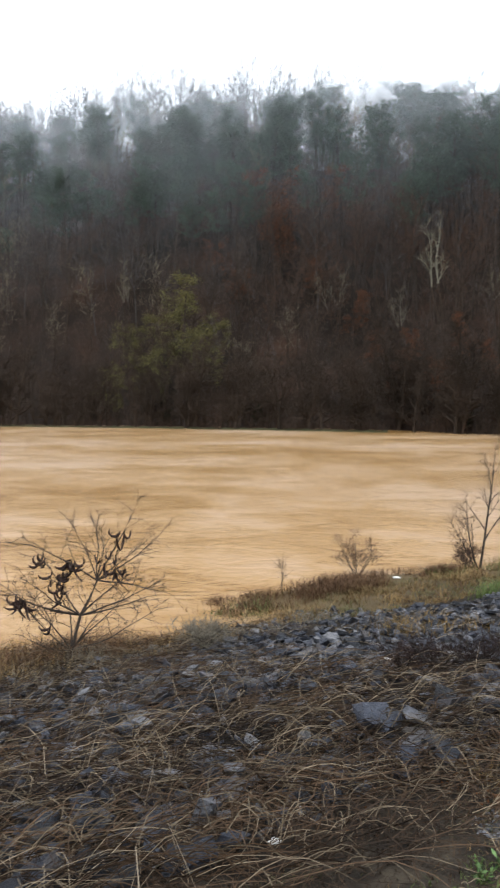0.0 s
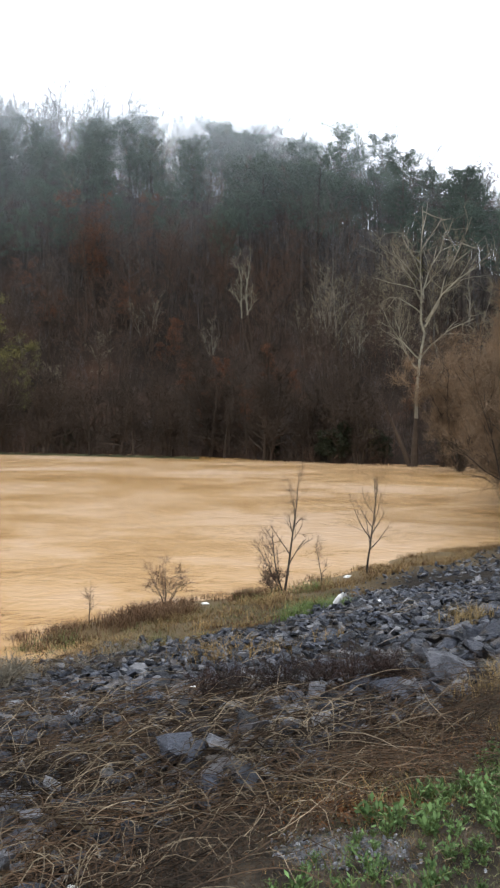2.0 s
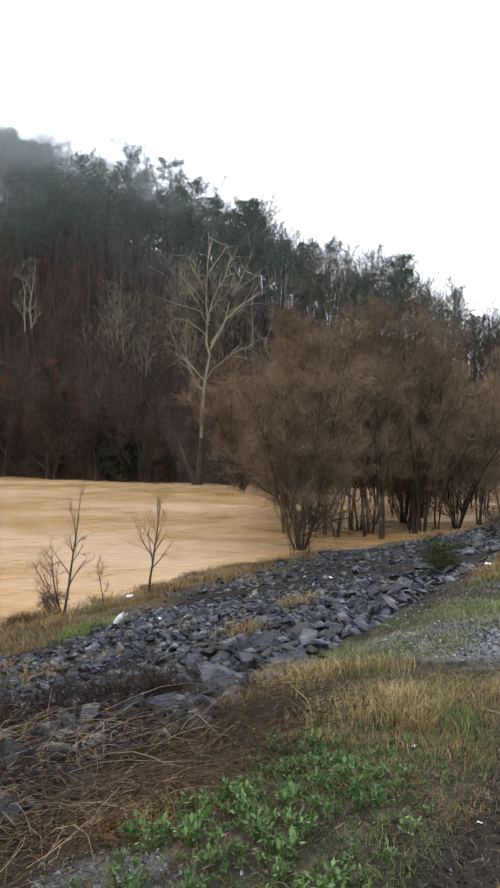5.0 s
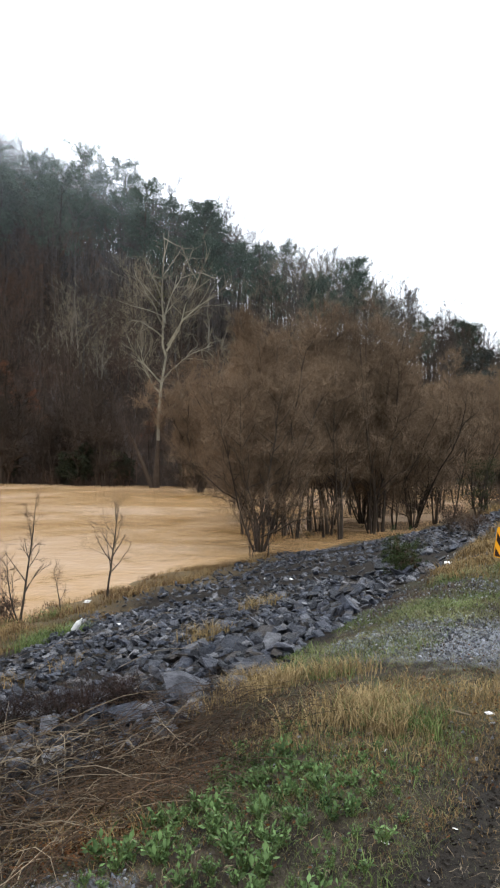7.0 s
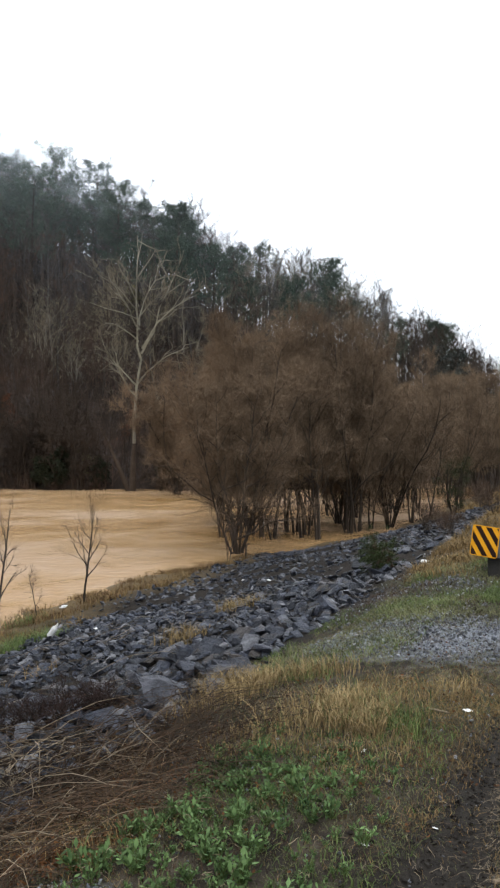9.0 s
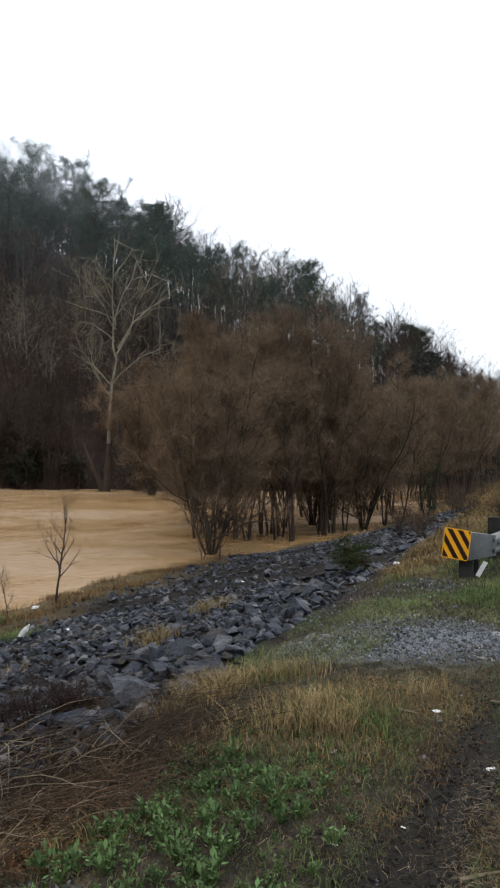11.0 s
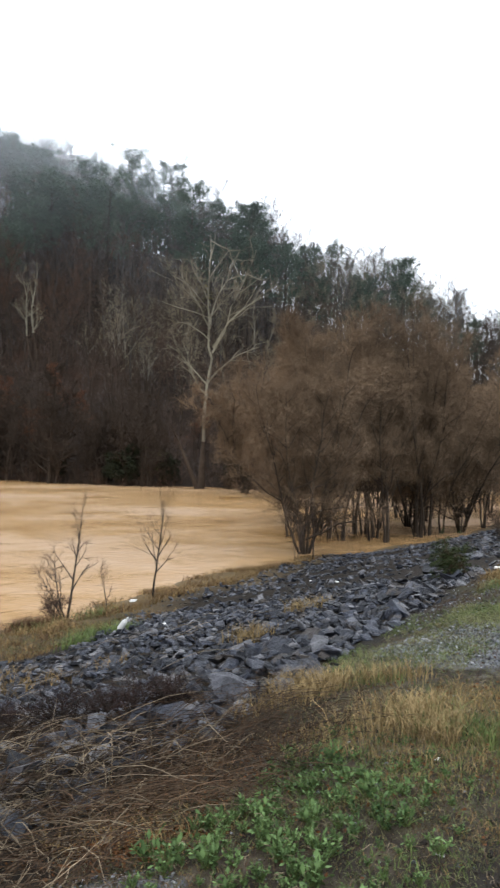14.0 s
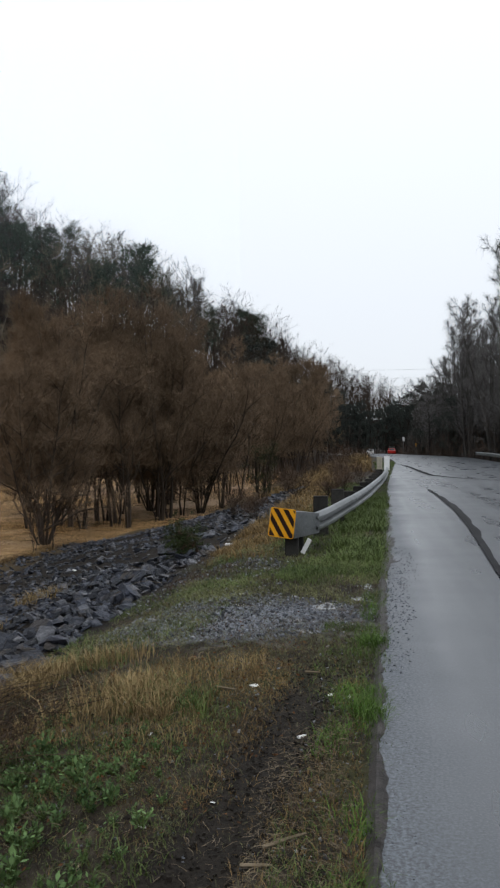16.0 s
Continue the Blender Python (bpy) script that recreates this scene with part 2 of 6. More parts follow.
def ground_material():
    """Soil, dead leaves and mud: the verge with its rut and gravel, the bank, the bed, the wooded hill."""
    m, nt, bsdf, link = shader("soil")
    pos = place_node(nt)
    sep = nt.nodes.new("ShaderNodeSeparateXYZ")
    link(pos, sep.inputs[0])
    X, Y, Z = sep.outputs
    big, mid, small = noise_node(nt, pos, 0.7), noise_node(nt, pos, 5.0, 5), noise_node(nt, pos, 45, 6, 0.7)
    soil = ramp_node(nt, mid, [(0.3, (0.011, 0.0092, 0.0075)), (0.5, (0.028, 0.0225, 0.017)), (0.7, (0.070, 0.057, 0.041))])
    moss = ramp_node(nt, small, [(0.3, (0.018, 0.021, 0.008)), (0.7, (0.060, 0.060, 0.025))])
    soil = mix_node(nt, math_node(nt, "MULTIPLY_ADD", big, 6, -3.0, True), soil, moss)
    # grey gravel
    dx = math_node(nt, "DIVIDE", math_node(nt, "ADD", X, 0.75), 1.25)
    dy = math_node(nt, "DIVIDE", math_node(nt, "ADD", Y, -7.3), 0.95)
    d2 = math_node(nt, "ADD", math_node(nt, "MULTIPLY", dx, dx), math_node(nt, "MULTIPLY", dy, dy))
    ex = math_node(nt, "DIVIDE", math_node(nt, "ADD", X, 1.45), 0.40)
    ey = math_node(nt, "DIVIDE", math_node(nt, "ADD", Y, -2.72), 0.24)
    e2 = math_node(nt, "ADD", math_node(nt, "MULTIPLY", ex, ex), math_node(nt, "MULTIPLY", ey, ey))
    g = math_node(nt, "SUBTRACT", math_node(nt, "MULTIPLY_ADD", mid, 2.2, 0.15), math_node(nt, "MINIMUM", d2, math_node(nt, "ADD", e2, 0.55)), 0, True)
    gravel = ramp_node(nt, small, [(0.3, (0.050, 0.055, 0.064)), (0.5, (0.124, 0.133, 0.149)), (0.72, (0.25, 0.26, 0.283))])
    col = mix_node(nt, g, soil, gravel)
    # dark wet rut
    r = math_node(nt, "ABSOLUTE", math_node(nt, "ADD", math_node(nt, "MULTIPLY_ADD", Y, -0.15, 0.585), math_node(nt, "ADD", X, math_node(nt, "MULTIPLY_ADD", mid, 0.3, -0.15))))
    rut = math_node(nt, "MULTIPLY", math_node(nt, "MULTIPLY_ADD", r, -6.5, 2.1, True), math_node(nt, "MULTIPLY_ADD", Y, -0.9, 5.4, True))
    col = mix_node(nt, math_node(nt, "MULTIPLY", rut, 0.97), col, ramp_node(nt, small, [(0.35, (0.007, 0.006, 0.005)), (0.7, (0.037, 0.031, 0.025))]))
    # bank under the stones, then the drowned foot with mud, then the hill's dead leaves
    bank = math_node(nt, "MULTIPLY_ADD", X, -1.6, -2.6, True)
    earth = ramp_node(nt, mid, [(0.3, (0.006, 0.005, 0.0045)), (0.7, (0.022, 0.017, 0.012))])
    col = mix_node(nt, bank, col, earth)
    foot = math_node(nt, "MULTIPLY_ADD", Z, -3.0, -5.3, True)
    col = mix_node(nt, foot, col, (0.10, 0.072, 0.038))
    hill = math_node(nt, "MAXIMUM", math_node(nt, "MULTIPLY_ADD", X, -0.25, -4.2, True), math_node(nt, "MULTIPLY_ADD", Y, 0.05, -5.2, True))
    # wet leaf colour lowered further, painting in the shade of gaps between trees
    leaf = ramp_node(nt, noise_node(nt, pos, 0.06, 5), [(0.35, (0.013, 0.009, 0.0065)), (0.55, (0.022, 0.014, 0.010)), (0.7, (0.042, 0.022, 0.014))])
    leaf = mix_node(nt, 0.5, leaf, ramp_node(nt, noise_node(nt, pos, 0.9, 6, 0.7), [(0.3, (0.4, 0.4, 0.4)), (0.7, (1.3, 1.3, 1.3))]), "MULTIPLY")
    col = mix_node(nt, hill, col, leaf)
    link(col, bsdf.inputs["Base Color"])
    wet = math_node(nt, "MULTIPLY_ADD", small, 0.5, 0.5, True)
    link(math_node(nt, "SUBTRACT", wet, math_node(nt, "MULTIPLY", g, 0.25)), bsdf.inputs["Roughness"])
    bsdf.inputs["Specular IOR Level"].default_value = 0.07
    bump_node(nt, bsdf, math_node(nt, "ADD", mid, small), 0.7, 0.02)
    return m


SOIL = ground_material()


def water_material():
    m, nt, bsdf, link = shader("muddy_flood_water")
    pos = place_node(nt)
    mp = nt.nodes.new("ShaderNodeMapping")
    mp.vector_type = "TEXTURE"
    mp.inputs["Rotation"].default_value = (0, 0, radians(43))
    mp.inputs["Scale"].default_value = (1.2, 1.0, 1.0)
    link(pos, mp.inputs["Vector"])
    v = mp.outputs[0]
    streak, mid, fine = noise_node(nt, v, 0.055, 2, 0.5), noise_node(nt, v, 0.30, 3, 0.55, 0.8), noise_node(nt, v, 3.2, 4, 0.65)
    chop = noise_node(nt, v, 1.2, 4, 0.62, 1.2)
    # silt tones, with sky reflection on the ripples painted in as paler colour
    f = math_node(nt, "ADD", math_node(nt, "MULTIPLY", streak, 0.56), math_node(nt, "MULTIPLY_ADD", mid, 0.32, math_node(nt, "MULTIPLY", chop, 0.12)))
    col = ramp_node(nt, f, [(0.38, (0.262, 0.146, 0.050)), (0.48, (0.380, 0.240, 0.118)), (0.60, (0.490, 0.350, 0.234))])
    link(col, bsdf.inputs["Base Color"])
    bsdf.inputs["Roughness"].default_value = 0.2
    bsdf.inputs["IOR"].default_value = 1.33
    h = math_node(nt, "ADD", math_node(nt, "MULTIPLY", chop, 0.65), math_node(nt, "MULTIPLY", fine, 0.35))
    bump_node(nt, bsdf, h, 0.55, 0.17)
    return m


WATER = water_material()


def asphalt_material():
    m, nt, bsdf, link = shader("wet_asphalt")
    pos = place_node(nt)
    sep = nt.nodes.new("ShaderNodeSeparateXYZ")
    link(pos, sep.inputs[0])
    big, small = noise_node(nt, pos, 0.5, 3), noise_node(nt, pos, 85, 5, 0.75)
    mp = nt.nodes.new("ShaderNodeMapping")
    mp.inputs["Scale"].default_value = (2.2, 0.12, 1)
    link(pos, mp.inputs["Vector"])
    lanes = noise_node(nt, mp.outputs[0], 1.0, 2)
    col = ramp_node(nt, small, [(0.32, (0.012, 0.0145, 0.018)), (0.52, (0.032, 0.037, 0.044)), (0.75, (0.110, 0.120, 0.135))])
    # gritty, unsealed margin along the broken edge
    in_from_edge = math_node(nt, "SUBTRACT", sep.outputs[0], math_node(nt, "MULTIPLY_ADD", sep.outputs[1], 0.022, 0.47))
    rim = math_node(nt, "MULTIPLY_ADD", math_node(nt, "ADD", in_from_edge, math_node(nt, "MULTIPLY", big, -0.5)), -1.9, 0.55, True)
    link(mix_node(nt, math_node(nt, "MULTIPLY", rim, 0.85), col, ramp_node(nt, noise_node(nt, pos, 60, 4, 0.7), [(0.4, (0.012, 0.015, 0.020)), (0.68, (0.15, 0.170, 0.195))])), bsdf.inputs["Base Color"])
    base = math_node(nt, "MULTIPLY_ADD", math_node(nt, "ADD", big, lanes), 0.24, 0.07)
    link(math_node(nt, "MULTIPLY_ADD", rim, 0.3, base), bsdf.inputs["Roughness"])
    bsdf.inputs["Specular IOR Level"].default_value = 0.80
    bump_node(nt, bsdf, small, 0.08, 0.004)
    return m


ASPHALT = asphalt_material()
TAR = mat("wet_tar_seam", (0.012, 0.012, 0.013), (0.028, 0.028, 0.030), 3, 60, 0.75, 0.3, 0.003, spec=0.08)
PUDDLE = mat("puddle_water", (0.05, 0.048, 0.042), (0.08, 0.075, 0.065), 3, 14, 0.10, 0.25, 0.004, spec=0.5)


# ---- mesh tools ----
def np_mesh(name, V, F, mats, idx=None, smooth=False):
    """A mesh of triangles from arrays."""
    V, F = np.asarray(V, np.float32), np.asarray(F, np.int32)
    me = bpy.data.meshes.new(name)
    me.vertices.add(len(V))
    me.vertices.foreach_set("co", V.ravel())
    me.loops.add(F.size)
    me.loops.foreach_set("vertex_index", F.ravel())
    me.polygons.add(len(F))
    me.polygons.foreach_set("loop_start", np.arange(0, F.size, 3, dtype=np.int32))
    for m in mats:
        me.materials.append(m)
    if idx is not None:
        me.polygons.foreach_set("material_index", np.asarray(idx, np.int32))
    me.update(calc_edges=True)
    me.polygons.foreach_set("use_smooth", np.full(len(F), smooth, dtype=bool))
    return me


class Build:
    """Collects triangles, each with a material slot."""

    def __init__(self):
        self.V, self.F, self.I, self.n = [], [], [], 0

    def add(self, V, F, slot=0):
        V, F = np.asarray(V, float).reshape(-1, 3), np.asarray(F, int).reshape(-1, 3)
        self.V.append(V)
        self.F.append(F + self.n)
        self.I.append(np.full(len(F), slot))
        self.n += len(V)

    def arrays(self):
        return np.concatenate(self.V), np.concatenate(self.F), np.concatenate(self.I)

    def tube(self, pts, radii, sides=5, slot=0, cap=False):
        P = np.asarray(pts, float)
        n = len(P)
        T = np.gradient(P, axis=0)
        T /= np.linalg.norm(T, axis=1)[:, None] + 1e-9
        ref = np.where(np.abs(T[:, 2:3]) < 0.9, np.array([[0, 0, 1.0]]), np.array([[1.0, 0, 0]]))
        A = np.cross(T, ref)
        A /= np.linalg.norm(A, axis=1)[:, None] + 1e-9
        B = np.cross(T, A)
        a = np.arange(sides) * 2 * np.pi / sides
        R = np.asarray(radii, float).reshape(-1, 1, 1)
        ring = P[:, None, :] + R * (np.cos(a)[None, :, None] * A[:, None, :] + np.sin(a)[None, :, None] * B[:, None, :])
        i, j = np.meshgrid(np.arange(n - 1), np.arange(sides), indexing="ij")
        p, q = i * sides + j, i * sides + (j + 1) % sides
        F = np.concatenate([np.stack([p, q, q + sides], -1).reshape(-1, 3), np.stack([p, q + sides, p + sides], -1).reshape(-1, 3)])
        V = ring.reshape(-1, 3)
        if cap:
            for k in (0, n - 1):
                c = [(k * sides, k * sides + (b + 1) % sides, k * sides + b) for b in range(1, sides - 1)]
                F = np.concatenate([F, c if k == 0 else [(x, z, y) for x, y, z in c]])
        self.add(V, F, slot)

    def blades(self, P, D, width, slot=0, rng=None):
        """One thin triangle from each P along each D."""
        P, D = np.asarray(P, float), np.asarray(D, float)
        side = np.cross(D, rng.normal(size=D.shape))
        side /= np.linalg.norm(side, axis=1)[:, None] + 1e-9
        w = np.asarray(width, float).reshape(-1, 1) / 2
        V = np.stack([P - side * w, P + side * w, P + D], 1).reshape(-1, 3)
        self.add(V, np.arange(len(V)).reshape(-1, 3), slot)

    def leaves(self, P, D, W, slot=0, rng=None):
        """A small folded leaf (two triangles) from each P along each D."""
        P, D = np.asarray(P, float), np.asarray(D, float)
        side = np.cross(D, rng.normal(size=D.shape))
        side /= np.linalg.norm(side, axis=1)[:, None] + 1e-9
        W = np.asarray(W, float).reshape(-1, 1) / 2
        mid = P + D * 0.55
        V = np.stack([P, mid - side * W, P + D, mid + side * W], 1).reshape(-1, 3)
        k = np.arange(len(P))[:, None] * 4
        F = np.concatenate([k + [[0, 1, 2]], k + [[0, 2, 3]]])
        self.add(V, F, slot)


def part(name, build, mats, parent=None, label="", m=None, smooth=False):
    V, F, I = build.arrays()
    ob = new(name, np_mesh(name, V, F, mats, I, smooth))
    if parent is not None:
        ob.parent = parent
    if m is not None:
        ob.matrix_basis = m
    if label:
        ob["label"] = label
    return ob


def box(b, lo, hi, slot=0, chamfer=0.0):
    """A box, its long edges chamfered."""
    (x0, y0, z0), (x1, y1, z1) = lo, hi
    c = chamfer
    prof = [(x0 + c, y0), (x1 - c, y0), (x1, y0 + c), (x1, y1 - c), (x1 - c, y1), (x0 + c, y1), (x0, y1 - c), (x0, y0 + c)] if c else [(x0, y0), (x1, y0), (x1, y1), (x0, y1)]
    n = len(prof)
    V = [(x, y, z0) for x, y in prof] + [(x, y, z1) for x, y in prof]
    F = []
    for i in range(n):
        j = (i + 1) % n
        F += [(i, j, n + j), (i, n + j, n + i)]
    F += [(0, i + 1, i) for i in range(1, n - 1)] + [(n, n + i, n + i + 1) for i in range(1, n - 1)]
    b.add(V, F, slot)


# ---- the lie of the land ----
WATER_Z = -2.15
ROAD_W = 7.3
# bearing left of the road's line: foot of the hill, its ridge, the ridge's height
HILL = np.array([
    (-25, 900, 1200, 5), (-6, 300, 420, 4), (-3, 250, 380, 8), (-0.6, 220, 340, 10), (2.3, 190, 300, 14), (6, 150, 240, 17), (9, 120, 195, 17.5), (14, 100, 168, 21.5),
    (20, 90, 165, 26.5), (26, 89, 165, 35.5), (32, 92, 170, 44), (40, 98, 180, 53), (47, 112, 190, 60), (57, 122, 200, 68.5), (66, 135, 215, 69.5),
    (74, 150, 240, 71), (110, 210, 300, 66), (180, 260, 360, 50)], float)


def lerp(v, table):
    return np.interp(v, HILL[:, 0], HILL[:, table])


def road_left(y):
    """The road's left edge, which bends away to the left beyond the rail."""
    y = np.asarray(y, float)
    c = np.clip(y, -60, 58)
    near = 0.47 + 0.020 * c + 0.00028 * c * np.abs(c)
    return near + np.interp(y, [58, 64, 70, 76, 82, 90, 100, 115, 135, 170], [0, 0.12, 0.1, -0.2, -1.0, -2.8, -6.0, -12, -22, -42])


def road_right(y):
    return road_left(y) + np.interp(y, [62, 75, 100, 170], [ROAD_W, 7.3, 7.0, 7.6])


def wave(x, y, s, seed=0.0):
    return (np.sin(x * s + 1.7 * np.sin(y * s * 0.63 + seed) + seed) + np.sin(y * s * 1.13 + 1.3 * np.sin(x * s * 0.71 - seed) + 2.1 * seed)) / 2


def bank_z(x, y):
    steep = np.interp(y, [24, 40], [1.0, 1.55])
    d = np.maximum(-0.8 - x, 0) * steep
    z = -np.interp(d, [0, 0.5, 1.2, 8.2, 10.9, 14, 22], [0, 0.06, 0.25, 1.84, 2.17, 2.9, 3.8])
    rough = np.interp(d, [0, 1.5, 8, 11, 14], [0, 0.05, 0.05, 0.07, 0.02])
    z = z + rough * (wave(x, y, 1.1, 0.4) + 0.5 * wave(x, y, 2.7, 1.9))
    z = z - 0.26 * np.exp(-(((x + 10.5) / 0.7) ** 2 + ((y - 6.4) / 1.7) ** 2)) + 0.10 * np.exp(-(((x + 11.6) / 0.7) ** 2 + ((y - 8.3) / 2.2) ** 2)) - 0.24 * np.exp(-(((x + 11.5) / 1.1) ** 2 + ((y - 5.7) / 1.0) ** 2))
    return z


def rut_x(y):
    return -0.09 + 0.15 * (y - 3.3) + 0.03 * np.sin(2.1 * y)


def land(x, y):
    x, y = np.asarray(x, float), np.asarray(y, float)
    near = bank_z(x, y) + 0.012 * wave(x, y, 3.3, 0.7) * (x > -3)
    # rut in the verge
    near = near - 0.045 * np.exp(-((x - rut_x(y)) / 0.13) ** 2) * np.clip(5.9 - y, 0, 1)
    rl = road_left(y)
    near = np.where(x > rl - 0.05, -0.014, near - 0.01)
    over = x - road_right(y)
    near = np.where((y > 72) & (x < rl), np.maximum(near, -0.06 - 0.30 * np.maximum(rl - x - 0.6, 0)), near)
    near = np.where(over > -0.05, np.interp(over, [-0.05, 0.6, 3, 10, 60], [-0.02, -0.05, -0.5, -0.3, 0.6]), near)
    b, r = np.degrees(np.arctan2(-x, y)), np.hypot(x, y)
    s = (r - lerp(b, 1)) / (lerp(b, 2) - lerp(b, 1))
    up = np.interp(s, [-0.5, -0.12, 0.0, 0.12, 1.0, 1.6, 4], [-1.6, -1.0, 0.0, 0.10, 1.0, 1.0, 0.8])
    zr = lerp(b, 3)
    hill = np.where(up < 0, WATER_Z + 0.1 + up, WATER_Z + 0.1 + (zr - WATER_Z) * up + np.clip(up, 0, 1) * 2.0 * wave(x, y, 0.06, 2.2))
    left = (b > -25) & (b < 181)
    return np.where(left & (r > 45), np.maximum(np.where(s > -0.5, hill, -9), near), near)


def graded(lo, hi, step, far, grow, cap):
    a = list(np.arange(lo, hi + 1e-6, step))
    for sign, edge, end in ((1, hi, far[1]), (-1, lo, far[0])):
        s, v = step, edge
        while abs(v) < abs(end):
            s = min(s * grow, cap if abs(v) < 330 else 160)
            v += sign * s
            a.append(v)
    return np.array(sorted(a))


def sheet(name, xs, ys, height, material):
    gx, gy = np.meshgrid(xs, ys, indexing="xy")
    V = np.stack([gx, gy, height(gx, gy)], -1).reshape(-1, 3)
    n = len(xs)
    i, j = np.meshgrid(np.arange(len(ys) - 1), np.arange(n - 1), indexing="ij")
    p = (i * n + j).ravel()
    F = np.concatenate([np.stack([p, p + 1, p + n + 1], -1), np.stack([p, p + n + 1, p + n], -1)])
    return new(name, np_mesh(name, V, F, [material], smooth=True))


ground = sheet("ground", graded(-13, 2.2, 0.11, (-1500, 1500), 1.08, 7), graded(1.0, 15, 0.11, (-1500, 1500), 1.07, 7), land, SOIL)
tagged(ground, "brown soil, sparse verge, stony bank and wooded hill", "ground", kind="structure")
river = sheet("water", np.linspace(-420, -3.0, 60), np.linspace(-260, 420, 80), lambda x, y: np.full_like(x, WATER_Z), WATER)
tagged(river, "muddy tan flood water filling the river", "river", kind="structure")


# ---- road ----
def road():
    rng = np.random.default_rng(3)
    ys = np.concatenate([np.arange(-20, 14, 0.07), np.arange(14, 60, 0.4), np.arange(60, 104, 2.5)])
    jag = 0.020 * np.array([noise.noise((0.3, y * 1.1, 0)) + 0.6 * noise.noise((4.3, y * 3.7, 0)) + 0.3 * noise.noise((7.3, y * 9.1, 0)) for y in ys])
    b = Build()
    left, right = road_left(ys) + jag, road_right(ys)
    cols = [left - 0.02, left, left + 0.5, (left + right) / 2, right, right + 0.05]
    zs = [-0.06, -0.004, 0.0, 0.03, 0.0, -0.08]
    V = np.stack([np.stack([c, ys, np.full_like(ys, z)], -1) for c, z in zip(cols, zs)], 1).reshape(-1, 3)
    n = 6
    i, j = np.meshgrid(np.arange(len(ys) - 1), np.arange(n - 1), indexing="ij")
    p = (i * n + j).ravel()
    b.add(V, np.concatenate([np.stack([p, p + 1, p + n + 1], -1), np.stack([p, p + n + 1, p + n], -1)]))
    tagged(part("road", b, [ASPHALT]), "wet grey asphalt road with a broken edge", "road", kind="structure")


def shoulder():
    """Mud and grit washed over the ragged edge of the asphalt."""
    ys = np.arange(1.0, 24, 0.025)
    rag = np.array([noise.noise((2.3, y * 0.9, 1)) + 0.7 * noise.noise((5.3, y * 3.1, 1)) + 0.35 * noise.noise((9.3, y * 9.3, 1)) + 0.2 * noise.noise((1.3, y * 24, 1)) for y in ys])
    wide = np.clip(np.interp(ys, [1, 5, 7, 9, 11, 17, 24], [0.02, 0.04, 0.06, 0.06, 0.11, 0.10, 0.05]) * (1 + 1.1 * rag), 0.01, 0.3)
    left = road_left(ys)
    cols = [left - 0.06, left, left + 0.6 * wide, left + wide]
    V = np.stack([np.stack([c, ys, np.full_like(ys, z)], -1) for c, z in zip(cols, (-0.03, 0.010, 0.009, -0.003))], 1).reshape(-1, 3)
    i, j = np.meshgrid(np.arange(len(ys) - 1), np.arange(3), indexing="ij")
    p = (i * 4 + j).ravel()
    b = Build()
    b.add(V, np.concatenate([np.stack([p, p + 1, p + 5], -1), np.stack([p, p + 5, p + 4], -1)]))
    tagged(part("road_shoulder", b, [GRIT]), "brown muddy grit along the broken road edge", "road shoulder", kind="structure")


def ribbon(b, pts, widths, lift, slot=0):
    """A flat strip a little above the road along pts."""
    P = np.array([(x, y, lift) for x, y in pts], float)
    T = np.gradient(P, axis=0)
    N = np.stack([-T[:, 1], T[:, 0], 0 * T[:, 0]], -1)
    N /= np.linalg.norm(N, axis=1)[:, None] + 1e-9
    w = np.asarray(widths, float)[:, None] / 2
    V = np.stack([P + N * w, P - N * w], 1).reshape(-1, 3)
    k = np.arange(len(P) - 1) * 2
    b.add(V, np.concatenate([np.stack([k, k + 1, k + 3], -1), np.stack([k, k + 3, k + 2], -1)]), slot)


road()
shoulder()


# ---- trees ----
def unit(v):
    v = np.asarray(v, float)
    return v / (np.linalg.norm(v) + 1e-9)


def bough(rng, start, way, length, segs, wiggle, lift):
    """Points along a branch that wanders and bends upwards."""
    pts, d, p = [np.array(start, float)], unit(way), np.array(start, float)
    for _ in range(segs):
        d = unit(d + rng.normal(size=3) * wiggle + np.array([0, 0, lift]))
        p = p + d * length / segs
        pts.append(p)
    return np.array(pts)


def along(P, s):
    k = s * (len(P) - 1)
    i = min(int(k), len(P) - 2)
    return P[i] + (P[i + 1] - P[i]) * (k - i), unit(P[i + 1] - P[i])


